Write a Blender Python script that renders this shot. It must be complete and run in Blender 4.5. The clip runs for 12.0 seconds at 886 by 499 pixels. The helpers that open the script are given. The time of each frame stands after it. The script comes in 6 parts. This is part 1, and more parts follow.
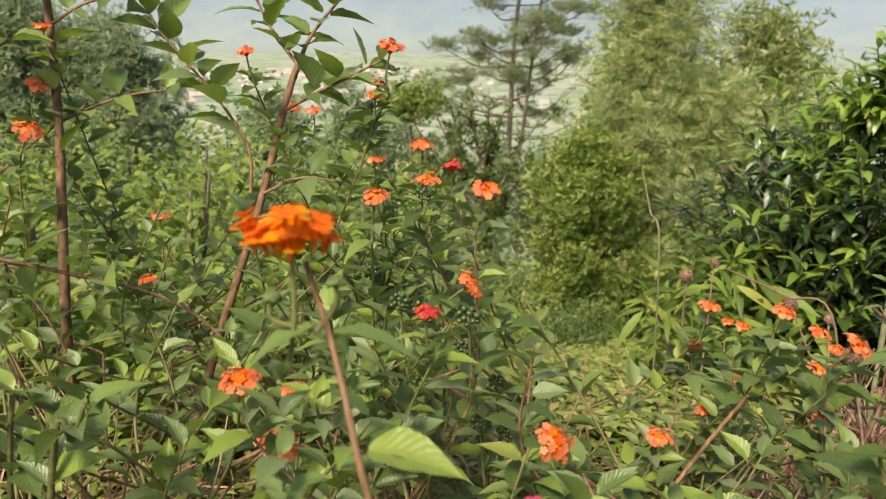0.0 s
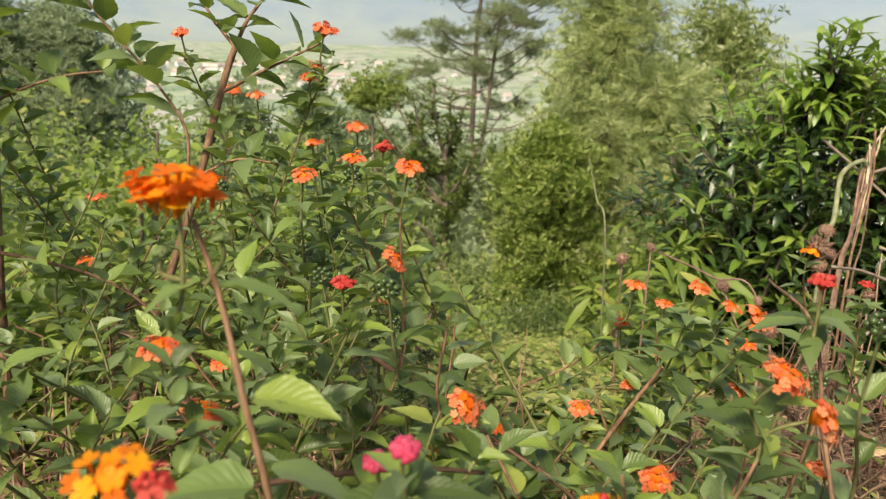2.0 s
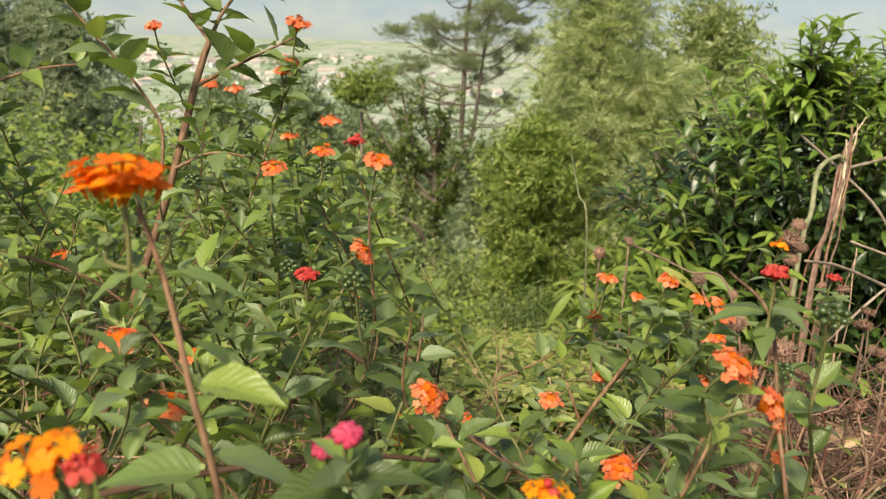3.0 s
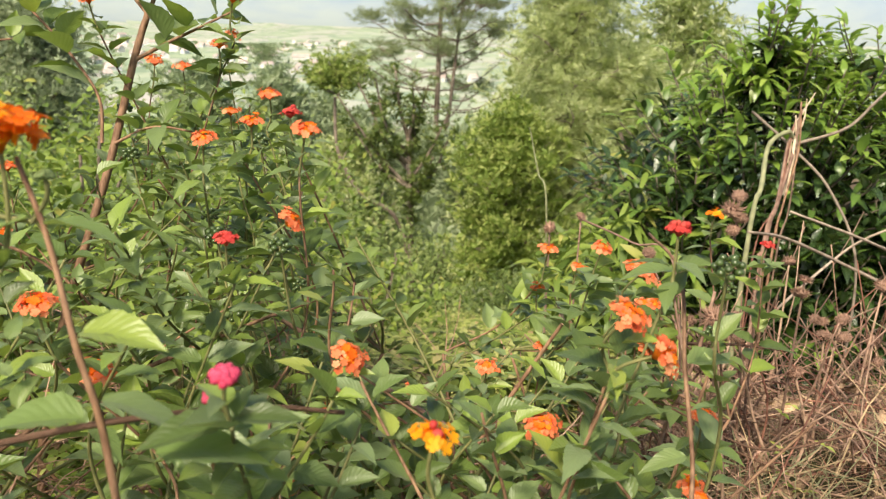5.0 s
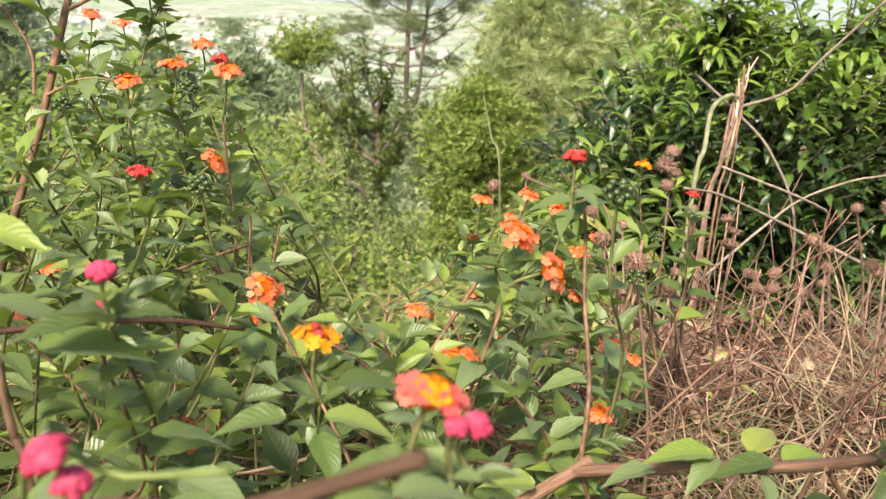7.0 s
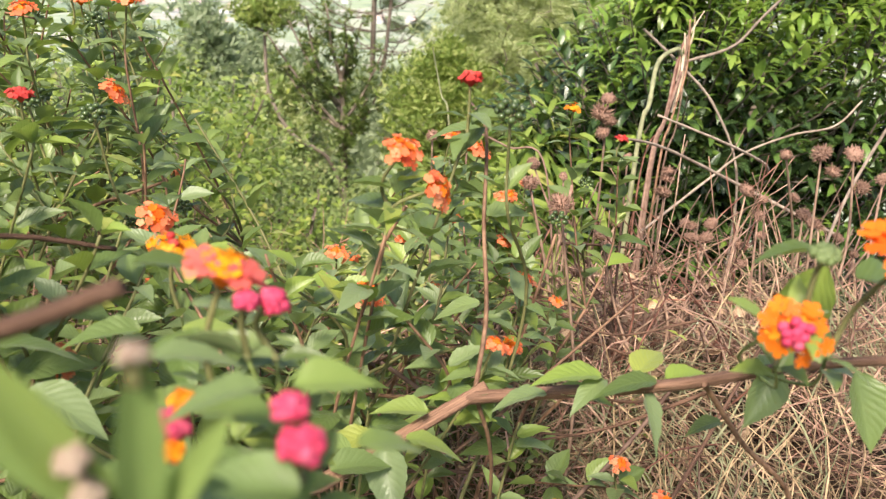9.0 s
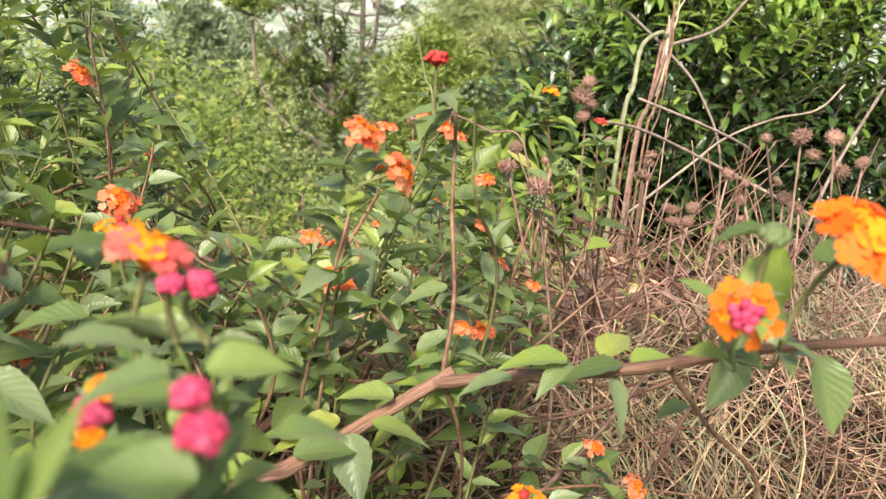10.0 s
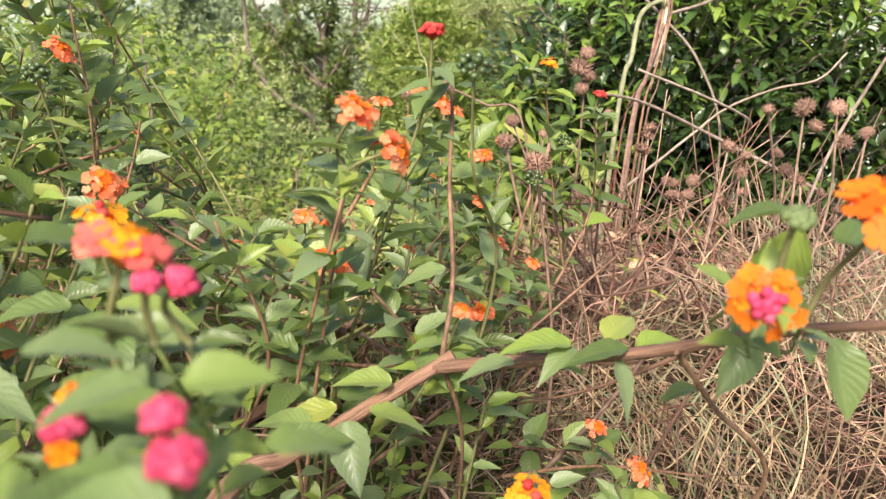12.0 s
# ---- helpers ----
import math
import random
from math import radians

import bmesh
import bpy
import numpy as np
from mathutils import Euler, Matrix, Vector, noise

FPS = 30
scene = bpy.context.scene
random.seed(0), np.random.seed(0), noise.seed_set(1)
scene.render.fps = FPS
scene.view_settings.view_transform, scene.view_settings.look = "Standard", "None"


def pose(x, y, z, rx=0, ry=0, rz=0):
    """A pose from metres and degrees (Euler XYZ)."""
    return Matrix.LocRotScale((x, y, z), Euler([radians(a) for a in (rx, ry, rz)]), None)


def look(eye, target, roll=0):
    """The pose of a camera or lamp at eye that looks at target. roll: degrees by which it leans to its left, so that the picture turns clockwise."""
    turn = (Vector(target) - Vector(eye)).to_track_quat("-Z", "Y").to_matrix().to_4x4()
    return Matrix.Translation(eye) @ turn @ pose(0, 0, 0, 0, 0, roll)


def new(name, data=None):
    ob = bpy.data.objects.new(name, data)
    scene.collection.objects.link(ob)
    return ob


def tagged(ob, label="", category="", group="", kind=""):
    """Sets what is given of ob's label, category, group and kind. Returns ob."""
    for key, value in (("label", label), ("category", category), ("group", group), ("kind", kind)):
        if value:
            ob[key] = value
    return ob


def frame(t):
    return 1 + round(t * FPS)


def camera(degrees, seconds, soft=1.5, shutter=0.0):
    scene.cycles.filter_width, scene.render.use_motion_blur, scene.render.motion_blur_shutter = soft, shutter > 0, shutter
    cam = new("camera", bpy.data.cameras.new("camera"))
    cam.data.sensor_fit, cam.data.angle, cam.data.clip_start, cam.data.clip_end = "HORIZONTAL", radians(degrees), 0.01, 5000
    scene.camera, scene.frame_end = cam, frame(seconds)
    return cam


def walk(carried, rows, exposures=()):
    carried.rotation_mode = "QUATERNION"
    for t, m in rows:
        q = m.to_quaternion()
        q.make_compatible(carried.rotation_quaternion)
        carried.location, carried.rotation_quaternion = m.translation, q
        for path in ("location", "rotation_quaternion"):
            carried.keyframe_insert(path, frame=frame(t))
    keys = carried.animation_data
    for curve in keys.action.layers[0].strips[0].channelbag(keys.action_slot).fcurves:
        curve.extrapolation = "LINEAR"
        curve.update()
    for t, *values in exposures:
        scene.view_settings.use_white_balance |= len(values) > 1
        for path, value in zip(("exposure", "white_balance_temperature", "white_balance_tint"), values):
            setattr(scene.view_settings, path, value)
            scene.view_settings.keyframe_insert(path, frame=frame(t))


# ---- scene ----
cam = camera(60.73, 12.0, soft=1.25)
PATH = [
    (0, pose(0.0000, 0.0000, 1.5000, 73.998, -0.961, 0.276)),
    (0.5, pose(0.0116, -0.0053, 1.4977, 74.024, -1.275, -0.682)),
    (1, pose(0.0190, -0.0114, 1.4946, 73.890, -1.506, -1.394)),
    (1.5, pose(0.0245, -0.0176, 1.4940, 73.719, -1.691, -1.923)),
    (2, pose(0.0303, -0.0218, 1.4939, 73.487, -1.753, -2.362)),
    (2.5, pose(0.0380, -0.0253, 1.4941, 73.312, -1.899, -2.687)),
    (3, pose(0.0472, -0.0276, 1.4934, 73.195, -1.985, -3.084)),
    (5, pose(0.0846, -0.0414, 1.4818, 72.221, -1.856, -4.909)),
    (5.5, pose(0.0925, -0.0453, 1.4761, 71.841, -1.860, -5.601)),
    (6, pose(0.1008, -0.0495, 1.4720, 71.449, -2.072, -6.192)),
    (6.5, pose(0.1105, -0.0570, 1.4656, 71.046, -2.205, -6.755)),
    (7, pose(0.1222, -0.0693, 1.4599, 70.616, -2.257, -7.061)),
    (9, pose(0.1676, -0.0750, 1.4342, 68.326, -3.033, -9.315)),
    (9.5, pose(0.1750, -0.0742, 1.4325, 67.736, -3.118, -9.720)),
    (10, pose(0.1827, -0.0725, 1.4317, 67.268, -3.142, -10.007)),
    (10.5, pose(0.1880, -0.0689, 1.4295, 66.717, -3.142, -10.329)),
    (11, pose(0.1905, -0.0649, 1.4283, 66.150, -3.008, -10.536)),
    (11.5, pose(0.1888, -0.0601, 1.4282, 65.691, -2.808, -10.549)),
    (12, pose(0.1846, -0.0569, 1.4294, 65.303, -2.660, -10.528)),
]
walk(cam, PATH, [(0.0, 0.47, 7350, 4), (3.0, 0.48, 7300, 4), (5.5, 0.89, 7050, 7), (9.0, 1.05, 6650, 12), (12.0, 1.13, 6600, 13)])
cam.data.dof.use_dof, cam.data.dof.focus_distance, cam.data.dof.aperture_fstop = True, 0.70, 15.0

# ---- world, sun ----
world = bpy.data.worlds.new("sky_world")
world.use_nodes = True
scene.world = world
wt = world.node_tree
wt.nodes.clear()
sky = wt.nodes.new("ShaderNodeTexSky")
sky.sky_type = "NISHITA"
sky.sun_disc = False
sky.sun_elevation, sky.sun_rotation = radians(49), radians(209)
sky.dust_density, sky.air_density, sky.altitude = 5.0, 1.0, 900
bg = wt.nodes.new("ShaderNodeBackground")
bg.inputs["Strength"].default_value = 0.105
wo = wt.nodes.new("ShaderNodeOutputWorld")
wt.links.new(sky.outputs[0], bg.inputs[0])
wt.links.new(bg.outputs[0], wo.inputs[0])
sun_data = bpy.data.lights.new("sun", "SUN")
sun_data.energy, sun_data.angle, sun_data.color = 3.8, radians(14), (1.0, 0.91, 0.77)
sun = new("sun", sun_data)
sun.matrix_world = look((-6, -11, 14.5), (0, 0, 0))

# ---- materials ----


def material(name, rough=0.6, spec=0.3):
    m = bpy.data.materials.new(name)
    m.use_nodes = True
    nt = m.node_tree
    b = nt.nodes["Principled BSDF"]
    b.inputs["Roughness"].default_value = rough
    b.inputs["Specular IOR Level"].default_value = spec
    return m, nt, b


def node(nt, kind, **props):
    n = nt.nodes.new(kind)
    for key, value in props.items():
        n.inputs[key].default_value = value
    return n


def math_node(nt, op, a, b=None):
    n = nt.nodes.new("ShaderNodeMath")
    n.operation = op
    for i, v in enumerate((a, b)):
        if v is None:
            continue
        if isinstance(v, (int, float)):
            n.inputs[i].default_value = v
        else:
            nt.links.new(v, n.inputs[i])
    return n.outputs[0]


def ramp(nt, fac, stops):
    n = nt.nodes.new("ShaderNodeValToRGB")
    while len(n.color_ramp.elements) < len(stops):
        n.color_ramp.elements.new(0.5)
    for e, (pos, col) in zip(n.color_ramp.elements, stops):
        e.position, e.color = pos, (*col, 1)
    nt.links.new(fac, n.inputs[0])
    return n.outputs[0]


def mix_color(nt, fac, a, b, mode="MIX"):
    n = nt.nodes.new("ShaderNodeMix")
    n.data_type, n.blend_type = "RGBA", mode
    if isinstance(fac, (int, float)):
        n.inputs[0].default_value = fac
    else:
        nt.links.new(fac, n.inputs[0])
    for sock, v in ((n.inputs[6], a), (n.inputs[7], b)):
        if isinstance(v, tuple):
            sock.default_value = (*v, 1)
        else:
            nt.links.new(v, sock)
    return n.outputs[2]


def noise_fac(nt, scale, detail=3.0, coords="Object"):
    tc = nt.nodes.new("ShaderNodeTexCoord")
    n = node(nt, "ShaderNodeTexNoise", Scale=scale, Detail=detail)
    nt.links.new(tc.outputs[coords], n.inputs["Vector"])
    return n.outputs["Fac"]


def any_random(nt):
    """One random value for each loose object and for each island of a joined mesh."""
    a = nt.nodes.new("ShaderNodeObjectInfo").outputs["Random"]
    b = nt.nodes.new("ShaderNodeNewGeometry").outputs["Random Per Island"]
    return math_node(nt, "FRACT", math_node(nt, "ADD", a, b))


def bump(nt, bsdf, height, strength, distance):
    n = node(nt, "ShaderNodeBump", Strength=strength, Distance=distance)
    nt.links.new(height, n.inputs["Height"])
    nt.links.new(n.outputs[0], bsdf.inputs["Normal"])


def leaf_material(name, stops, rough=0.45, spec=0.35, through_light=0.3, glow=(0.30, 0.42, 0.05), veins=7.0, vein_depth=0.22, blotchy=0.35, downy=0.0):
    m, nt, b = material(name, rough, spec)
    b.inputs["Sheen Weight"].default_value, b.inputs["Sheen Roughness"].default_value = downy, 0.45
    col = ramp(nt, any_random(nt), stops)
    blotch = noise_fac(nt, 55.0)
    col = mix_color(nt, math_node(nt, "MULTIPLY", blotch, blotchy), col, (0.16, 0.19, 0.05))
    if veins:
        uv = nt.nodes.new("ShaderNodeUVMap")
        sep = nt.nodes.new("ShaderNodeSeparateXYZ")
        nt.links.new(uv.outputs[0], sep.inputs[0])
        side = math_node(nt, "MULTIPLY", math_node(nt, "ABSOLUTE", math_node(nt, "SUBTRACT", sep.outputs[0], 0.5)), 2.0)
        wave = math_node(nt, "SUBTRACT", math_node(nt, "MULTIPLY", sep.outputs[1], veins), math_node(nt, "MULTIPLY", side, veins * 0.3))
        line = math_node(nt, "ABSOLUTE", math_node(nt, "SUBTRACT", math_node(nt, "FRACT", wave), 0.5))
        thin = math_node(nt, "MINIMUM", math_node(nt, "MINIMUM", math_node(nt, "MULTIPLY", line, 8.0), math_node(nt, "MULTIPLY", side, 12.0)), 1.0)
        col = mix_color(nt, math_node(nt, "MULTIPLY", math_node(nt, "SUBTRACT", 1.0, thin), 0.26), col, (0.24, 0.33, 0.13))
        puff = math_node(nt, "MINIMUM", math_node(nt, "MULTIPLY", line, 2.6), math_node(nt, "MULTIPLY", side, 6.0))
        cells = node(nt, "ShaderNodeTexVoronoi", Scale=34.0)
        nt.links.new(uv.outputs[0], cells.inputs["Vector"])
        quilt = math_node(nt, "ADD", math_node(nt, "MINIMUM", puff, 1.0), math_node(nt, "MULTIPLY", cells.outputs["Distance"], -0.45))
        bump(nt, b, quilt, vein_depth, 0.002)
    nt.links.new(col, b.inputs["Base Color"])
    tr = nt.nodes.new("ShaderNodeBsdfTranslucent")
    nt.links.new(mix_color(nt, 0.5, col, glow), tr.inputs[0])
    mx = nt.nodes.new("ShaderNodeMixShader")
    mx.inputs[0].default_value = through_light
    nt.links.new(b.outputs[0], mx.inputs[1])
    nt.links.new(tr.outputs[0], mx.inputs[2])
    nt.links.new(mx.outputs[0], nt.nodes["Material Output"].inputs[0])
    return m


def plain_material(name, dark, light, scale, rough=0.7, relief=0.4, depth=0.002, spec=0.25, stretch=None, vary=0.4, coords="Object"):
    m, nt, b = material(name, rough, spec)
    tc = nt.nodes.new("ShaderNodeTexCoord")
    mp = nt.nodes.new("ShaderNodeMapping")
    mp.inputs["Scale"].default_value = stretch or (1, 1, 1)
    nt.links.new(tc.outputs[coords], mp.inputs[0])
    n1 = node(nt, "ShaderNodeTexNoise", Scale=scale, Detail=5.0)
    n2 = node(nt, "ShaderNodeTexNoise", Scale=scale * 0.13, Detail=2.0)
    nt.links.new(mp.outputs[0], n1.inputs["Vector"])
    nt.links.new(tc.outputs["Object"], n2.inputs["Vector"])
    fac = math_node(nt, "ADD", math_node(nt, "MULTIPLY", n1.outputs[0], 0.6), math_node(nt, "MULTIPLY", n2.outputs[0], 0.4))
    col = ramp(nt, fac, ((0.36, dark), (0.64, light)))
    hue = nt.nodes.new("ShaderNodeHueSaturation")
    nt.links.new(math_node(nt, "ADD", math_node(nt, "MULTIPLY", any_random(nt), vary), 1 - vary / 2), hue.inputs["Value"])
    nt.links.new(col, hue.inputs["Color"])
    nt.links.new(hue.outputs[0], b.inputs["Base Color"])
    bump(nt, b, n1.outputs[0], relief, depth)
    return m


def petal_material(name, a, c, mid):
    m, nt, b = material(name, 0.55, 0.2)
    col = ramp(nt, any_random(nt), ((0.0, a), (0.55, mid), (1.0, c)))
    fine = noise_fac(nt, 3.0)
    col = mix_color(nt, math_node(nt, "MULTIPLY", fine, 0.3), col, c)
    nt.links.new(col, b.inputs["Base Color"])
    tr = nt.nodes.new("ShaderNodeBsdfTranslucent")
    nt.links.new(col, tr.inputs[0])
    mx = nt.nodes.new("ShaderNodeMixShader")
    mx.inputs[0].default_value = 0.35
    nt.links.new(b.outputs[0], mx.inputs[1])
    nt.links.new(tr.outputs[0], mx.inputs[2])
    nt.links.new(mx.outputs[0], nt.nodes["Material Output"].inputs[0])
    return m


LANTANA = leaf_material("lantana_leaf", ((0.0, (0.055, 0.090, 0.022)), (0.22, (0.105, 0.165, 0.040)), (0.45, (0.165, 0.235, 0.080)), (0.65, (0.210, 0.280, 0.135)), (0.82, (0.230, 0.325, 0.055)), (0.98, (0.285, 0.370, 0.072)), (1.0, (0.35, 0.38, 0.08))), 0.36, 0.6, 0.32, glow=(0.34, 0.46, 0.05), veins=9.0, vein_depth=0.17, blotchy=0.2, downy=0.08)
YOUNG = leaf_material("young_lantana_leaf", ((0.0, (0.105, 0.175, 0.045)), (0.4, (0.185, 0.275, 0.085)), (0.7, (0.215, 0.305, 0.085)), (1.0, (0.275, 0.360, 0.090))), 0.42, 0.45, 0.40, glow=(0.38, 0.50, 0.07), veins=9.0, vein_depth=0.16, blotchy=0.15, downy=0.10)
# the thicket leaf again, paled and greyed to paint haze into it
HAZE_GREYED = leaf_material("haze_greyed_shrub_leaf", ((0.0, (0.110, 0.170, 0.055)), (0.5, (0.225, 0.300, 0.105)), (0.9, (0.350, 0.420, 0.160)), (1.0, (0.46, 0.44, 0.20))), 0.5, 0.35, 0.36, veins=0)
THICKET = leaf_material("thicket_leaf", ((0.0, (0.075, 0.135, 0.022)), (0.5, (0.180, 0.265, 0.045)), (0.9, (0.310, 0.390, 0.080)), (1.0, (0.42, 0.39, 0.10))), 0.5, 0.35, 0.34, veins=0)
GROUNDLEAF = leaf_material("groundcover_leaf", ((0.0, (0.07, 0.10, 0.022)), (0.35, (0.20, 0.26, 0.055)), (0.7, (0.38, 0.41, 0.12)), (0.92, (0.50, 0.50, 0.19)), (1.0, (0.44, 0.28, 0.16))), 0.5, 0.3, 0.25, veins=0)
TEA = leaf_material("tea_leaf", ((0.0, (0.010, 0.026, 0.010)), (0.5, (0.022, 0.052, 0.016)), (0.8, (0.050, 0.105, 0.024)), (1.0, (0.12, 0.21, 0.035))), 0.26, 0.7, 0.12, veins=9.0, vein_depth=0.2, blotchy=0.1)
TEA_YOUNG = leaf_material("tea_young_leaf", ((0.0, (0.130, 0.240, 0.035)), (0.6, (0.250, 0.390, 0.065)), (1.0, (0.400, 0.510, 0.110))), 0.26, 0.65, 0.34, glow=(0.38, 0.56, 0.08), veins=9.0, vein_depth=0.12)
FEATHER = leaf_material("feathery_leaf", ((0.0, (0.24, 0.31, 0.11)), (0.5, (0.50, 0.57, 0.26)), (1.0, (0.74, 0.77, 0.46))), 0.45, 0.4, 0.48, glow=(0.50, 0.58, 0.18), veins=0)
BUSHY = leaf_material("bushy_tree_leaf", ((0.0, (0.11, 0.18, 0.035)), (0.5, (0.27, 0.36, 0.085)), (1.0, (0.52, 0.56, 0.20))), 0.5, 0.3, 0.42, glow=(0.40, 0.52, 0.09), veins=0)
BROAD = leaf_material("broad_tree_leaf", ((0.0, (0.20, 0.26, 0.095)), (0.6, (0.46, 0.52, 0.21)), (1.0, (0.80, 0.80, 0.54))), 0.4, 0.5, 0.45, veins=0)
DARKTREE = leaf_material("dark_tree_leaf", ((0.0, (0.040, 0.072, 0.020)), (0.6, (0.090, 0.140, 0.034)), (1.0, (0.24, 0.28, 0.085))), 0.36, 0.5, 0.25, veins=0)
NEEDLE = leaf_material("needle_leaf", ((0.0, (0.11, 0.15, 0.075)), (0.6, (0.20, 0.245, 0.13)), (1.0, (0.36, 0.39, 0.23))), 0.6, 0.2, 0.2, veins=0)
# two leaf greens paled so that haze is painted into the distant trees
HAZE_PAINTED = leaf_material("haze_painted_tree_leaf", ((0.0, (0.30, 0.37, 0.24)), (0.6, (0.44, 0.51, 0.34)), (1.0, (0.58, 0.63, 0.46))), 0.7, 0.1, 0.5, glow=(0.40, 0.47, 0.25), veins=0)
MIST_PAINTED = leaf_material("haze_painted_far_leaf", ((0.0, (0.26, 0.33, 0.20)), (0.6, (0.38, 0.46, 0.29)), (1.0, (0.50, 0.57, 0.39))), 0.7, 0.1, 0.45, glow=(0.32, 0.40, 0.18), veins=0)
FRESHSTEM = plain_material("fresh_green_stem", (0.095, 0.130, 0.036), (0.21, 0.26, 0.08), 140.0, 0.55, 0.2, 0.0005)
STEM = plain_material("green_brown_stem", (0.11, 0.056, 0.034), (0.33, 0.195, 0.120), 260.0, 0.65, 0.5, 0.001, stretch=(1, 1, 0.25))
TWIG = plain_material("green_twig", (0.10, 0.105, 0.04), (0.21, 0.20, 0.08), 180.0, 0.6, 0.3, 0.0006)
BRANCH = plain_material("reddish_brown_bark", (0.050, 0.024, 0.016), (0.34, 0.195, 0.130), 9.0, 0.75, 1.0, 0.0014, stretch=(1.9, 0.45, 1.0), coords="UV")
BARK = plain_material("tree_bark", (0.10, 0.075, 0.055), (0.26, 0.21, 0.17), 9.0, 0.85, 0.8, 0.02)
STRAW = plain_material("dry_straw", (0.10, 0.046, 0.034), (0.46, 0.285, 0.205), 60.0, 0.75, 0.3, 0.0008, vary=1.3)
GOLDSTRAW = plain_material("golden_dry_grass", (0.13, 0.088, 0.050), (0.42, 0.31, 0.185), 60.0, 0.7, 0.3, 0.0008, vary=1.2)
RUSTSTEM = plain_material("rusty_dead_stem", (0.075, 0.030, 0.022), (0.29, 0.135, 0.095), 90.0, 0.75, 0.5, 0.001, vary=1.0)
DEADSTEM = plain_material("grey_dead_stem", (0.14, 0.080, 0.060), (0.36, 0.235, 0.178), 90.0, 0.75, 0.5, 0.001, vary=1.0)
PALESTEM = plain_material("bleached_dead_stem", (0.19, 0.115, 0.082), (0.46, 0.310, 0.225), 90.0, 0.7, 0.5, 0.001, vary=1.0)
GREYCANE = plain_material("grey_dead_cane", (0.19, 0.140, 0.105), (0.43, 0.345, 0.275), 90.0, 0.7, 0.5, 0.001, vary=0.5)
DRYLEAF = plain_material("crumpled_dead_leaf", (0.22, 0.13, 0.08), (0.52, 0.38, 0.25), 14.0, 0.8, 0.6, 0.002, vary=0.9)
PALE = plain_material("pale_split_wood", (0.50, 0.36, 0.24), (0.78, 0.64, 0.48), 90.0, 0.7, 0.4, 0.001)
GREENSTALK = plain_material("fading_green_stalk", (0.14, 0.15, 0.08), (0.29, 0.29, 0.165), 60.0, 0.65, 0.4, 0.001)
SEED = plain_material("brown_seed_head", (0.15, 0.080, 0.058), (0.42, 0.265, 0.195), 200.0, 0.85, 0.5, 0.001, vary=0.7)
BERRY = plain_material("dark_green_berry", (0.022, 0.038, 0.014), (0.085, 0.130, 0.035), 90.0, 0.28, 0.1, 0.0005, spec=0.6)
GREENBUD = plain_material("pale_green_bud", (0.060, 0.095, 0.030), (0.190, 0.240, 0.095), 90.0, 0.5, 0.1, 0.0005)
ORANGE = petal_material("orange_petal", (0.80, 0.13, 0.014), (0.90, 0.28, 0.022), (0.85, 0.18, 0.014))
YELLOW = petal_material("yellow_petal", (0.88, 0.26, 0.012), (0.92, 0.42, 0.02), (0.90, 0.33, 0.015))
FLAME = petal_material("flame_petal", (0.79, 0.105, 0.013), (0.90, 0.235, 0.020), (0.85, 0.15, 0.013))
CORAL = petal_material("coral_petal", (0.74, 0.12, 0.045), (0.90, 0.40, 0.21), (0.85, 0.21, 0.08))
PINK = petal_material("magenta_petal", (0.64, 0.045, 0.11), (0.76, 0.15, 0.25), (0.69, 0.07, 0.16))
WITHERED = petal_material("withered_petal", (0.31, 0.21, 0.16), (0.54, 0.44, 0.33), (0.42, 0.31, 0.24))
ROSE = petal_material("rose_petal", (0.72, 0.10, 0.10), (0.88, 0.30, 0.20), (0.80, 0.17, 0.14))
RED = petal_material("red_petal", (0.50, 0.035, 0.035), (0.70, 0.13, 0.10), (0.60, 0.055, 0.05))
WHITEWALL = plain_material("whitewashed_wall", (0.58, 0.57, 0.57), (0.72, 0.71, 0.71), 0.3, 0.8, 0.1)
# clay tone lightened: distance haze is painted into the roofs
ROOFTILE = plain_material("haze_paled_clay_roof", (0.46, 0.36, 0.33), (0.62, 0.52, 0.49), 0.3, 0.8, 0.1)

# ---- mesh helpers ----
WORLD = {}


def attach(ob, parent, m):
    """Place ob at the world pose m, under parent if one is given."""
    if parent is None:
        ob.matrix_basis = m
    else:
        ob.parent = parent
        ob.matrix_basis = WORLD[parent].inverted() @ m
    WORLD[ob] = m
    return ob


def thing(name, at, label, category, group="", kind=""):
    return tagged(attach(new(name), None, Matrix.Translation(at)), label, category, group, kind)


def raw_mesh(name, verts, faces, mats, uvs=None, slots=None, smooth=True):
    """A mesh from arrays of corners and of three- or four-sided faces."""
    verts, faces = np.asarray(verts, np.float32), np.asarray(faces, np.int32)
    me = bpy.data.meshes.new(name)
    n, k = faces.shape
    me.vertices.add(len(verts))
    me.vertices.foreach_set("co", verts.ravel())
    me.loops.add(n * k)
    me.loops.foreach_set("vertex_index", faces.ravel())
    me.polygons.add(n)
    me.polygons.foreach_set("loop_start", np.arange(0, n * k, k, dtype=np.int32))
    me.polygons.foreach_set("use_smooth", np.full(n, smooth))
    if slots is not None:
        me.polygons.foreach_set("material_index", np.asarray(slots, np.int32))
    if uvs is not None:
        layer = me.uv_layers.new(name="UVMap")
        layer.data.foreach_set("uv", np.asarray(uvs, np.float32)[faces.ravel()].ravel())
    for m in mats if isinstance(mats, (list, tuple)) else [mats]:
        me.materials.append(m)
    me.update(calc_edges=True)
    return me


